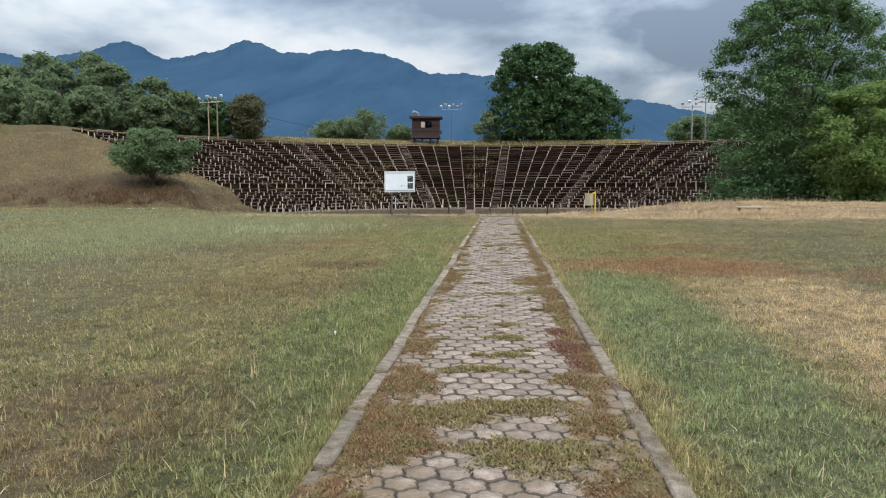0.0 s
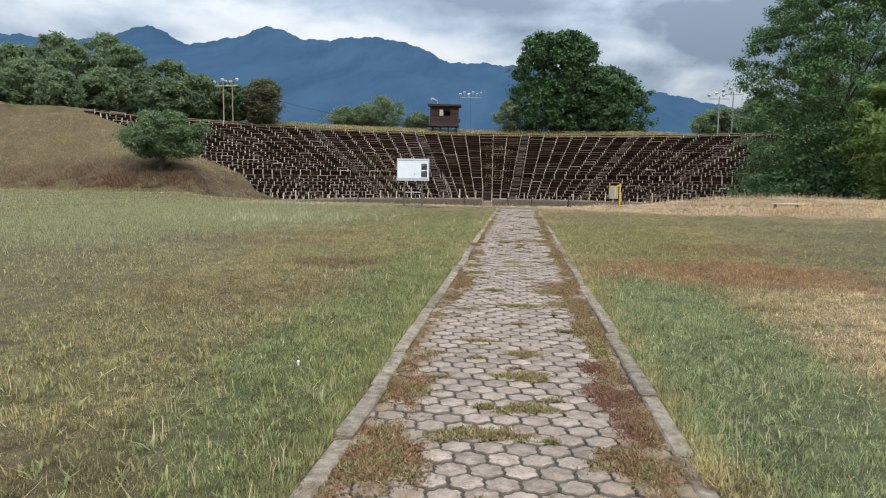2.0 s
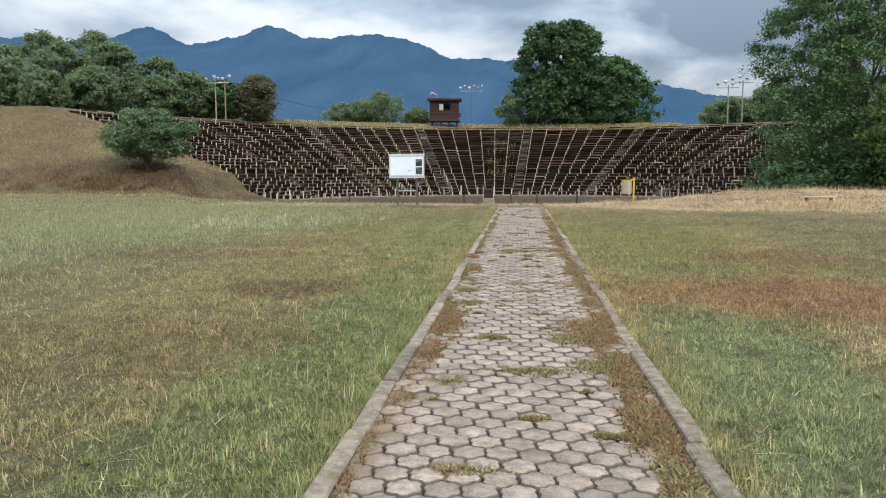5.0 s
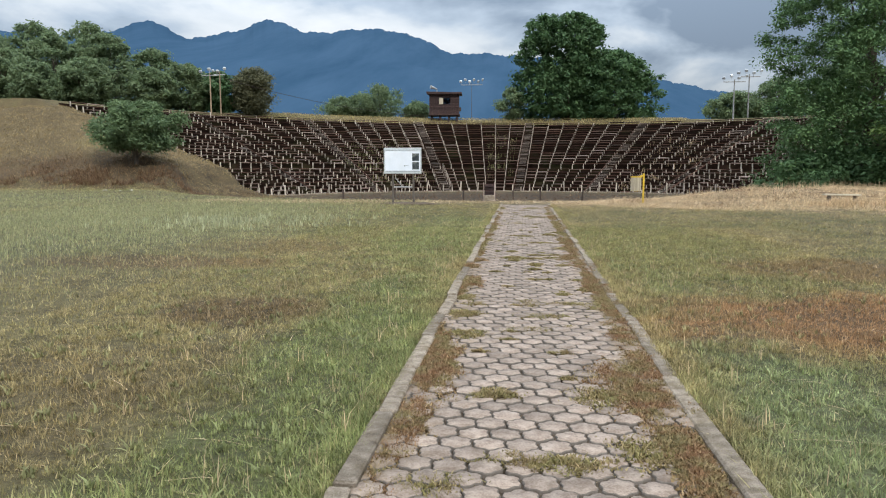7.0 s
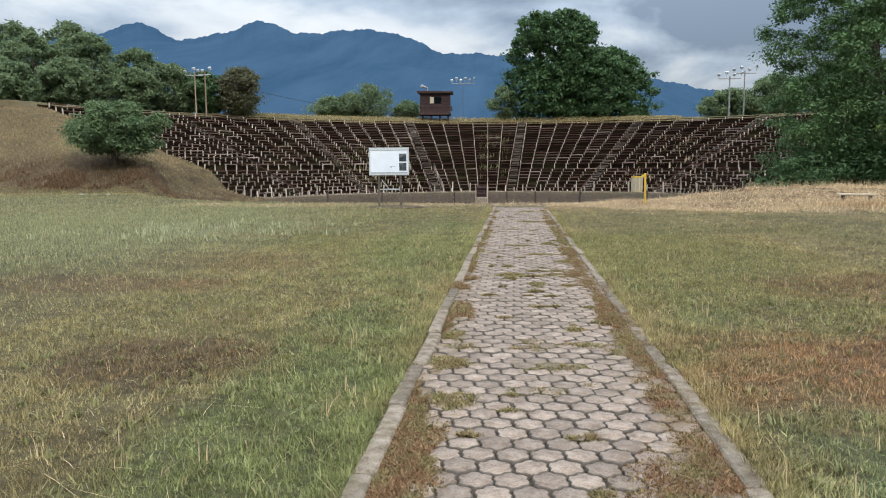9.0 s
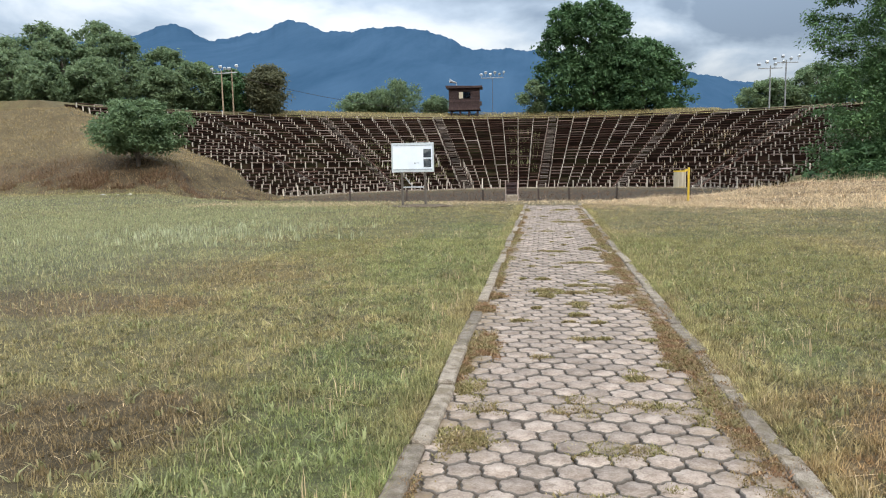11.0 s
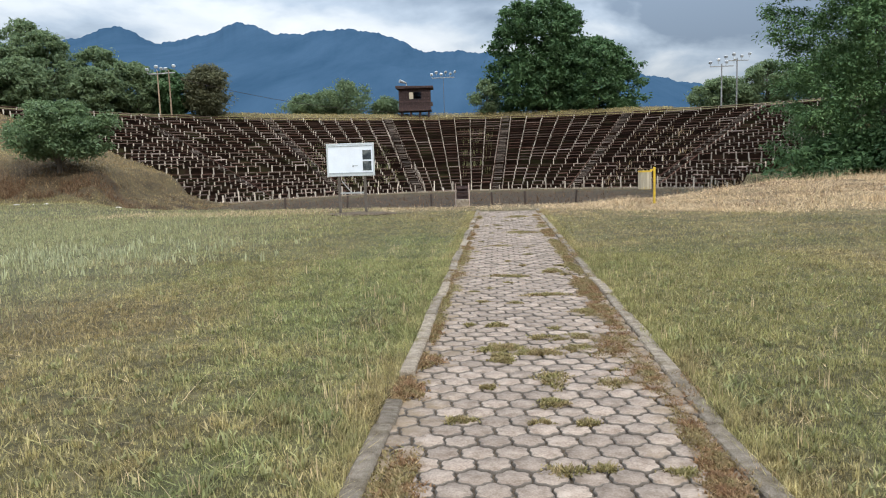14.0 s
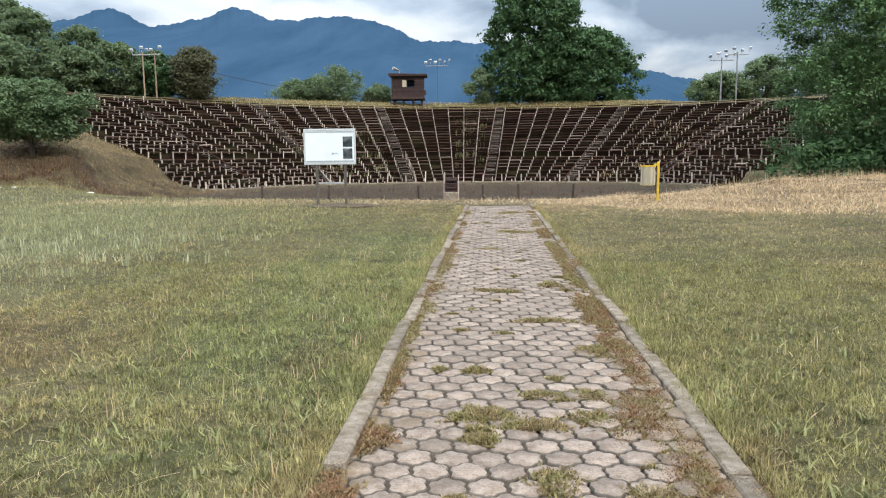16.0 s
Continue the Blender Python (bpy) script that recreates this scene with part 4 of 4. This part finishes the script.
def lawn():
    rs = np.random.RandomState(77)
    for sg, label in ((-1, "short mown grass, green along the kerb and brown beyond"), (1, "short mown grass, a green strip along the kerb and straw beyond")):
        n, tn = 490000, 40000
        reach = rs.rand(tn) < 0.72
        tx = 1.05 + np.where(reach, 3.9, 6.4) * rs.rand(tn) ** 1.4
        ty = np.where(reach, rs.uniform(2.2, 25.0, tn), rs.uniform(2.2, 36.0, tn))
        tsz = rs.uniform(0.012, 0.05, tn)
        tall = 0.35 + 1.2 * rs.rand(tn) ** 2.2 + 0.5 * np.clip(waves(tx * sg, ty, 2.6, 35), -0.5, 1) + 0.8 * np.clip(waves(tx * sg, ty, 13.0, 37), -0.4, 1)
        pick = rs.randint(0, tn, n)
        x, y = sg * tx[pick] + rs.normal(0, 1, n) * tsz[pick], ty[pick] + rs.normal(0, 1, n) * tsz[pick]
        h = (0.020 + 0.034 * rs.rand(n)) * np.maximum(tall[pick], 0.25)
        k = int(n * 0.25)
        x[:k], y[:k] = sg * (1.04 + 5.4 * rs.rand(k) ** 1.4), rs.uniform(2.2, 27, k)
        h[:k] = 0.012 + 0.02 * rs.rand(k)
        x = np.where(np.abs(x) < 1.02, sg * 1.03, x) + (0.08 if sg < 0 else 0)
        blades("lawn", label, x, y, h, rs.uniform(0.005, 0.011, n), M_GRASS, rs, 0.75)
        # fringe against the kerb
        n = 42000
        x, y = sg * (0.985 + 0.2 * rs.rand(n) ** 1.3) + (0.07 if sg < 0 else 0), rs.uniform(1.5, 36, n)
        ok = (np.abs(x) > (0.95 if sg < 0 else 1.02)) | (waves(x, y, 1.4, 71) > -0.05)
        x, y = x[ok], y[ok]
        n = len(x)
        blades("kerb_fringe", "longer grass leaning over the kerb", x, y, 0.025 + 0.07 * rs.rand(n) ** 2, rs.uniform(0.004, 0.009, n), M_GRASS, rs, 1.0)
        n = 26000
        x, y = (0.085 if sg < 0 else 0.015) + sg * rs.uniform(0.88, 1.02, n), rs.uniform(2.5, 36, n)
        ok = waves(x, y, 2.3, 73) + 0.6 * waves(x, y, 7.0, 74) > (0.35 if sg < 0 else 0.1)
        x, y, n = x[ok], y[ok], ok.sum()
        blades("kerb_litter", "dead grass and moss lying over the kerb", x, y, 0.006 + 0.012 * rs.rand(n), rs.uniform(0.005, 0.012, n), M_MOSS_RUST, rs, 1.6, np.full(n, 0.02))
    n = 260000
    x, y = scatter(n, -24, 24, 5, 40, rs)
    keep = (np.abs(x) > 1.05) & (rs.rand(n) < np.maximum((np.abs(x) - 3) / 4, (y - 9) / 14))
    x, y = x[keep], y[keep]
    blades("far_lawn", "mown patchy grass of the wider field", x, y, (0.02 + 0.035 * rs.rand(len(x))) * (1 + 0.6 * waves(x, y, 1.1, 34)), rs.uniform(0.010, 0.022, len(x)), M_GRASS, rs, 1.3)
    n = 60000
    x, y = rs.normal(-11.5, 4.0, n), rs.normal(25, 7, n)
    keep = (x < -4.8 - 0.8 * waves(x, y, 0.7, 36)) & (y > 11) & (y < 40)
    blades("tall_grass", "soft pale green unmown grass", x[keep], y[keep], 0.04 + 0.09 * rs.rand(keep.sum()), rs.uniform(0.008, 0.016, keep.sum()), M_SOFT, rs, 0.5)
    n = 50000
    x, y = scatter(n, -44, -4, 28, 53, rs)
    blades("tall_grass", "soft pale green unmown grass", x, y, 0.04 + 0.08 * rs.rand(n), rs.uniform(0.02, 0.04, n), M_SOFT, rs, 0.5)
    # the straw-covered mound and the strip before the orchestra
    n = 190000
    x, y = scatter(n, -14, 27, 31.8, 57, rs)
    keep = (y > 36.4 - 4.0 * smooth01((x - 1.2) / 6) + 0.5 * waves(x, y, 1.3, 52)) & ((x > 3) | (y < 39.5)) & (waves(x, y, 0.9, 51) > -0.55) & ~((np.abs(x) < 1.0) & (y < 36.4)) & (rs.rand(n) < np.where(x > 1.2, 1, 0.35))
    x, y = x[keep], y[keep]
    blades("straw", "cut dry straw lying over the low mound", x, y, 0.03 + 0.09 * rs.rand(len(x)) ** 2 + 0.28 * np.clip(waves(x, y, 1.6, 53), 0, 1) * rs.rand(len(x)), rs.uniform(0.010, 0.024, len(x)), M_STRAW, rs, 2.4)
    n = 1500
    x, y = rs.normal(11.6, 0.8, n), rs.normal(35.1, 0.25, n)
    blades("straw_heaps", "straw heaped against the low bench", x, y, 0.08 + 0.24 * rs.rand(n), rs.uniform(0.012, 0.026, n), M_STRAW, rs, 0.8, None, 2)
    n = 16000
    x, y = scatter(n, 3.5, 27, 33.5, 50, rs)
    keep = waves(x, y, 0.9, 58) + 0.4 * waves(x, y, 2.6, 59) > 0.12
    x, y = x[keep], y[keep]
    blades("straw_heaps", "loose heaps of raked straw on the mound", x, y, 0.04 + 0.20 * rs.rand(len(x)) ** 1.5, rs.uniform(0.012, 0.026, len(x)), M_STRAW, rs, 2.2, None, 2)
    n = 14000
    x, y = scatter(n, 4.0, 27, 33.5, 46, rs)
    keep = waves(x, y * 2.5, 0.7, 60) > 0.28
    x, y = x[keep], y[keep]
    blades("dead_weeds", "flattened rusty brown dead weeds among the straw", x, y, 0.05 + 0.12 * rs.rand(len(x)), rs.uniform(0.015, 0.03, len(x)), M_SCRUB, rs, 1.6)
    n = 5200
    x, y = rs.uniform(4.8, 19, n), rs.normal(46.0, 2.2, n)
    blades("dry_stalks", "tall dry stalks standing on the mound", x, y, 0.12 + 0.4 * rs.rand(n) ** 2, rs.uniform(0.008, 0.016, n), M_STRAW, rs, 0.35)
    n = 80000
    x, y = scatter(n, -60, -21, 52, 76, rs)
    ang, rho = np.arctan2(x - CX, y - CY), np.hypot(x - CX, y - CY)
    keep = (ang < A_LEFT - 0.005) | (rho < R0 - 1)
    blades("hill_grass", "dry olive grass on the earth bank", x[keep], y[keep], 0.05 + 0.16 * rs.rand(keep.sum()) ** 2 + 0.18 * np.clip(waves(x[keep], y[keep], 0.8, 57), 0, 1) * rs.rand(keep.sum()), rs.uniform(0.02, 0.045, keep.sum()), M_GRASS, rs, 1.1)
    n = 9000
    x, y = rs.normal(-30, 6, n), 54.6 + np.abs(rs.normal(0, 1.8, n))
    keep = (waves(x, y, 1.1, 63) > 0.0) & (x < -20)
    blades("hill_scrub", "rusty brown dead scrub at the foot of the bank", x[keep], y[keep], 0.12 + 0.4 * rs.rand(keep.sum()) ** 2, rs.uniform(0.02, 0.05, keep.sum()), M_SCRUB, rs, 0.9)
    n = 26000
    a, r = rs.uniform(-0.75, 0.5, n), R1 + 0.7 + 5 * rs.rand(n) ** 2
    blades("rim_grass", "dry green grass along the theatre's upper rim", CX + r * np.sin(a), CY + r * np.cos(a), 0.08 + 0.2 * rs.rand(n) ** 2, rs.uniform(0.05, 0.09, n), M_GRASS, rs, 0.8)
    n = 9000
    x, y = scatter(n, -26, 22, 42, 84, rs)
    keep = np.hypot(x - CX, y - CY) < R0 - 0.4
    blades("orchestra_weeds", "thin dead weeds on the brown orchestra floor", x[keep], y[keep], 0.06 + 0.15 * rs.rand(keep.sum()), rs.uniform(0.03, 0.06, keep.sum()), M_SCRUB, rs, 1.0)


def weeds():
    """Rosettes of broad pale leaves in the lawn near the path, and a drift of pale flowers."""
    rs = np.random.RandomState(8)
    n, per = 900, 9
    side = np.where(rs.rand(n) < 0.6, -1, 1)
    x, y = side * (1.15 + 3.4 * rs.rand(n) ** 1.7), rs.uniform(2.2, 24, n)
    x, y = np.repeat(x, per) + rs.normal(0, 0.012, n * per), np.repeat(y, per) + rs.normal(0, 0.012, n * per)
    blades("weeds", "small pale green broad-leaved weeds in the lawn", x, y, 0.03 + 0.045 * rs.rand(n * per), rs.uniform(0.009, 0.017, n * per), M_WEED, rs, 0.9, None, 2, "weed")
    n, per = 900, 13
    side = np.where(rs.rand(n) < 0.65, -1, 1)
    x, y = side * (1.2 + 3.0 * rs.rand(n) ** 1.5), rs.uniform(2.8, 24, n)
    x, y = np.repeat(x, per) + rs.normal(0, 0.02, n * per), np.repeat(y, per) + rs.normal(0, 0.02, n * per)
    blades("weeds", "pale grey-green star-shaped thistle weeds in the lawn", x, y, 0.02 + 0.045 * rs.rand(n * per), rs.uniform(0.010, 0.019, n * per), M_WEED, rs, 0.75, None, 2, "weed")
    n, per = 450, 5
    side = np.where(rs.rand(n) < 0.5, -1, 1)
    x, y = side * (1.08 + 2.6 * rs.rand(n) ** 2.2), rs.uniform(2.5, 27, n)
    x, y = np.repeat(x, per) + rs.normal(0, 0.025, n * per), np.repeat(y, per) + rs.normal(0, 0.025, n * per)
    blades("grass_stalks", "thin pale dry grass stalks standing by the kerbs", x, y, 0.05 + 0.12 * rs.rand(n * per) ** 1.5, rs.uniform(0.003, 0.006, n * per), M_STRAW, rs, 0.45, None, 2)
    n = 2600
    x, y = np.where(rs.rand(n) < 0.5, -1, 1) * (1.15 + 4 * rs.rand(n)), rs.uniform(2.5, 25, n)
    blades("cut_straw", "long cut stalks of dry grass lying on the lawn", x, y, 0.02 + 0.02 * rs.rand(n), rs.uniform(0.003, 0.007, n), M_STRAW, rs, 7.0, None, 2)
    n, per = 150, 7
    x, y = rs.normal(-7.7, 1.5, n), rs.normal(25.8, 1.2, n)
    x, y = np.repeat(x, per) + rs.normal(0, 0.05, n * per), np.repeat(y, per) + rs.normal(0, 0.05, n * per)
    blades("flower_drift", "drift of pale whitish flowering weeds in the grass", x, y, 0.09 + 0.10 * rs.rand(n * per), rs.uniform(0.012, 0.026, n * per), M_FLOWER, rs, 0.5, None, 2, "flowers")
    m = thing("mushroom", "single small white mushroom in the lawn", "mushroom", pose(-1.60, 8.0, -0.055))
    cap = bmesh.new()
    bmesh.ops.create_uvsphere(cap, u_segments=12, v_segments=8, radius=0.012, matrix=Matrix.Translation((0, 0, 0.09)) @ Matrix.Diagonal((1, 1, 0.8, 1)))
    part("cap", cap, M_WHITE, m)
    part("stem", tube((0, 0, -0.01), (0, 0, 0.085), 0.010, 0.008, 8), M_WHITE, m)


lawn()
weeds()


def bench_weeds():
    rs = np.random.RandomState(61)
    for n, a0, a1, r0, r1, mat, label in ((1500, -1.5, -0.6, 24, 36, M_WEED, "green weeds sprouting between the benches"), (500, 0.1, 0.4, 26, 40, M_WEED, "green weeds sprouting between the benches"), (420, 1.7, 2.4, 23, 38, M_STRAW, "tall dry weeds standing between the benches")):
        a, r = P0 + rs.uniform(a0, a1, n) * DPHI, rs.uniform(r0, r1, n)
        c = np.sin(a * 37) * np.sin(r * 1.9)
        a, r = a[c > 0.05], r[c > 0.05]
        x, y = CX + r * np.sin(a), CY + r * np.cos(a)
        z = Z0 + RISE * (r - R0) / (R1 - R0) - 0.35
        blades("bench_weeds", label, x, y, 0.3 + 0.5 * rs.rand(len(x)), rs.uniform(0.02, 0.06, len(x)), mat, rs, 0.5, z, 2, "weed")


bench_weeds()


# ---- the path ----
PAVE_W, PAVE_P = 0.178, 0.154


def wave_hex(scale, top, depth, bevel):
    """A six-sided paver with S-curved sides that interlock; opposite sides are shifted copies."""
    rad = PAVE_W / math.sqrt(3)
    corner = [Vector((rad * math.sin(math.pi / 3 * i), rad * math.cos(math.pi / 3 * i))) for i in range(6)]
    ring = []
    for i in range(6):
        a, b = corner[i], corner[(i + 1) % 6]
        nrm = Vector((b.y - a.y, -(b.x - a.x))).normalized()
        flip = 1 if i < 3 else -1
        for t in (0, 1 / 3, 2 / 3):
            s = t if flip > 0 else 1 - t
            ring.append(a.lerp(b, t) - nrm * flip * 0.009 * math.sin(2 * math.pi * s) * -1)
    return ring


def paver_arrays(rs):
    ring = wave_hex(1, 0, 0, 0)
    n = len(ring)
    top = [(p.x * 0.865, p.y * 0.865, 0.0) for p in ring]
    rim = [(p.x * 0.915, p.y * 0.915, -0.007) for p in ring]
    low = [(p.x * 0.915, p.y * 0.915, -0.05) for p in ring]
    return np.array([(0, 0, 0.002)] + top + rim + low), n


def paving():
    rs = np.random.RandomState(42)
    base, n = paver_arrays(rs)
    tri = []
    for j in range(n):
        k = (j + 1) % n
        tri.append((0, 1 + k, 1 + j))
        for lv in (0, 1):
            o = 1 + lv * n
            tri += [(o + j, o + k, o + n + k), (o + j, o + n + k, o + n + j)]
    tri = np.array(tri)
    me = np_mesh("paver", base, tri, M_PAVER)
    me.materials.append(M_RIM)
    edge_tri = np.array([0] + [1] * 4, np.int32)
    me.polygons.foreach_set("material_index", np.tile(edge_tri, n))
    bed = box(1.84, 40.2, 0.05, Matrix.Translation((0.015, 16.1, -0.068)))
    path_ob = part("path", bed, M_JOINT)
    tagged(path_ob, "straight garden path of wavy hexagonal concrete pavers", "path", kind="structure")
    vs, fs, k = [], [], 0
    y, row = -3.8, 0
    while y < 36.1:
        for c in range(-6, 7):
            x = 0.015 + c * PAVE_W + (PAVE_W / 2 if row % 2 else 0)
            cut = abs(x - 0.015) > 0.85
            if abs(x - 0.015) > 0.92:
                continue
            sunk = 0.01 * math.sin(y * 0.7 + 1) * math.sin(x * 2 + y * 0.3)
            m = pose(x + rs.normal() * 0.002, y + rs.normal() * 0.002, sunk + rs.normal() * 0.0025, rs.normal() * 1.0, rs.normal() * 1.0, rs.normal() * 1.2)
            if 17.0 <= y < 21.6 and not cut:
                piece("paver", me, path_ob, m)
            else:
                a = np.array(m)
                v = base @ a[:3, :3].T + a[:3, 3]
                if cut:
                    v[:, 0] = np.clip(v[:, 0], -0.835, 0.915)
                vs.append(v)
                fs.append(tri + k * len(base))
                k += 1
        y += PAVE_P
        row += 1
    rest_me = np_mesh("paving", np.concatenate(vs), np.concatenate(fs), M_PAVER_REST)
    rest_me.materials.append(M_RIM)
    rest_me.polygons.foreach_set("material_index", np.tile(edge_tri, n * k))
    rest = piece("paving", rest_me, path_ob, Matrix())
    tagged(rest, kind="stuff")
    for sg, label in ((-1, "worn mossy concrete kerb beside the lawn"), (1, "worn mossy concrete kerb, partly overgrown")):
        kerb = thing("kerb", label, "kerb", None, "path kerbs", "structure")
        y = -3.5
        kme = one_mesh("kerb_stone", box(0.112, 1.0, 0.16, None, 0.012), M_KERB)
        while y < 36.2:
            ln = 0.44 if sg < 0 and y == 17.5 else 0.98
            piece("kerb_stone", kme, kerb, pose((-0.885 if sg < 0 else 0.968) + rs.normal() * 0.006, y + ln / 2 + 0.01, -0.138 + rs.normal() * 0.009, rs.normal() * 0.7, rs.normal() * 3.5, rs.normal() * 0.8) @ Matrix.Diagonal((1, ln, 1, 1)))
            y += 1.0


def moss(x, y, rx, ry, material, label, seed):
    """A low mat of moss or dead grass spread over the pavers."""
    rs = np.random.RandomState(seed)
    n = int(13000 * rx * ry * 3.14 * (0.5 if "thin" in label else 1.0)) + 120
    q, a = np.minimum(np.sqrt(rs.rand(n)) * (0.75 + 0.22 * np.abs(rs.normal(size=n))), 1.5), rs.uniform(0, 6.283, n)
    edge = 1 + 0.22 * np.sin(3 * a + seed) + 0.16 * np.sin(7 * a + 2 * seed) + 0.1 * np.sin(13 * a + seed)
    px, py = x + rx * q * edge * np.cos(a), y + ry * q * edge * np.sin(a)
    ok = np.abs(px) < 0.93
    px, py, q = px[ok], py[ok], q[ok]
    return blades("moss_patch", label, px, py, (0.008 + 0.017 * rs.rand(len(px))) * np.maximum(1.25 - 0.8 * q, 0.2) + 0.006, rs.uniform(0.009, 0.021, len(px)), material, rs, 1.3, np.full(len(px), 0.0), 1, "moss")


MOSS = [  # x, y, half-widths, kind
    (-0.72, 3.6, 0.24, 0.7, 1), (-0.70, 5.2, 0.26, 0.7, 1), (0.72, 3.9, 0.25, 0.7, 1), (0.78, 6.9, 0.16, 0.4, 2), (0.78, 10.9, 0.13, 0.5, 1), (-0.1, 3.6, 0.5, 0.25, 3), (0.2, 5.7, 0.5, 0.2, 3), (-0.82, 9.3, 0.1, 0.4, 1), (-0.8, 13.2, 0.12, 0.8, 1), (0.82, 15.0, 0.1, 0.6, 1), (0.82, 17.4, 0.1, 0.6, 1), (-0.82, 16.0, 0.1, 0.5, 1), (-0.82, 20.2, 0.09, 0.6, 3), (0.80, 20.2, 0.12, 0.8, 1), (0.1, 16.9, 0.12, 0.07, 3), (-0.45, 17.6, 0.1, 0.06, 0), (0.3, 21.6, 0.3, 0.1, 3), (-0.2, 26.5, 0.3, 0.15, 3),
    (0.12, 7.95, 0.24, 0.14, 0), (0.13, 8.62, 0.2, 0.12, 0), (-0.27, 9.05, 0.2, 0.1, 0), (-0.25, 8.45, 0.1, 0.06, 0), (0.15, 7.2, 0.22, 0.12, 0), (0.1, 9.85, 0.1, 0.06, 0), (-0.68, 7.55, 0.22, 0.4, 1), (-0.66, 8.5, 0.16, 0.22, 1), (0.72, 7.5, 0.2, 0.4, 2), (0.7, 8.25, 0.16, 0.2, 2),
    (-0.66, 6.3, 0.26, 0.5, 1), (0.75, 9.9, 0.14, 0.6, 1), (0.7, 6.4, 0.22, 0.3, 1), (-0.3, 5.5, 0.45, 0.25, 3), (0.3, 4.8, 0.5, 0.3, 3), (-0.6, 4.9, 0.3, 0.4, 1), (0.72, 5.4, 0.25, 0.3, 1), (-0.1, 6.7, 0.35, 0.12, 3),
    (-0.7, 12.6, 0.2, 0.7, 1), (-0.75, 11.4, 0.18, 0.5, 1), (0.68, 12.3, 0.3, 0.8, 1), (0.45, 12.0, 0.25, 0.22, 3), (0.78, 13.8, 0.14, 0.6, 1), (-0.25, 12.0, 0.16, 0.12, 0), (0.26, 13.1, 0.08, 0.07, 0), (0.0, 13.9, 0.25, 0.12, 3), (-0.55, 13.7, 0.2, 0.2, 3), (0.2, 14.5, 0.35, 0.13, 0), (-0.65, 14.6, 0.18, 0.2, 0), (0.0, 15.1, 0.25, 0.08, 3), (0.6, 15.0, 0.12, 0.1, 0),
    (-0.7, 15.5, 0.14, 0.22, 0), (-0.55, 15.1, 0.2, 0.12, 3), (0.0, 15.3, 0.15, 0.12, 0), (0.4, 15.8, 0.1, 0.1, 0), (-0.25, 16.3, 0.1, 0.08, 0), (-0.7, 16.6, 0.14, 0.5, 1), (0.8, 16.4, 0.14, 0.8, 1), (0.35, 15.2, 0.35, 0.12, 3), (0.15, 18.4, 0.12, 0.2, 3), (0.55, 18.3, 0.14, 0.12, 0), (0.1, 17.9, 0.1, 0.08, 0),
    (-0.2, 19.25, 0.2, 0.13, 0), (0.08, 19.1, 0.2, 0.1, 0), (-0.2, 18.9, 0.1, 0.08, 0), (0.42, 19.2, 0.14, 0.16, 0), (0.45, 19.6, 0.12, 0.12, 0), (0.15, 19.6, 0.15, 0.08, 3), (-0.25, 20.1, 0.1, 0.08, 0), (0.7, 19.3, 0.2, 0.6, 1), (0.78, 18.5, 0.14, 0.6, 1), (0.62, 20.6, 0.15, 0.2, 0), (0.8, 22.0, 0.14, 0.9, 1), (-0.8, 18.9, 0.14, 0.25, 1), (-0.86, 18.2, 0.14, 0.3, 1), (0.5, 23.4, 0.14, 0.2, 3), (-0.1, 23.0, 0.3, 0.1, 3),
    (-0.82, 21.4, 0.1, 1.0, 3), (-0.8, 24.5, 0.12, 1.5, 3), (0.8, 26.0, 0.12, 1.5, 3), (0.2, 29.0, 0.4, 0.3, 3), (0.3, 33.5, 0.4, 0.5, 3), (-0.75, 10.1, 0.15, 0.5, 1), (0.05, 10.9, 0.4, 0.12, 3), (-0.5, 10.6, 0.2, 0.15, 3), (0.6, 11.1, 0.2, 0.2, 3),
]
edge_rs = np.random.RandomState(17)
for y in np.arange(3.2, 34, 0.8):
    for sg, need in ((1, 0.9), (-1, 0.6)):
        if edge_rs.rand() < need:
            MOSS.append((sg * edge_rs.uniform(0.76, 0.86), y + edge_rs.uniform(-0.3, 0.3), edge_rs.uniform(0.07, 0.17), edge_rs.uniform(0.25, 0.6), 1 if edge_rs.rand() < 0.75 else 3))
    for k in range(2):
        MOSS.append((edge_rs.uniform(-0.7, 0.7), y + edge_rs.uniform(-0.4, 0.4), edge_rs.uniform(0.04, 0.10), edge_rs.uniform(0.03, 0.06), 3))
for i, (x, y, rx, ry, kind) in enumerate(MOSS):
    moss(x, y, rx, ry, (M_MOSS_GREEN, M_MOSS_RUST, M_MOSS_RED, M_MOSS_GREEN)[kind], ("yellow-green moss cushion on the pavers", "rusty brown dead moss along the path's edge", "reddish brown moss on the pavers", "thin green moss in the joints of the pavers")[kind], 100 + i)

seating()
stairs()
paving()
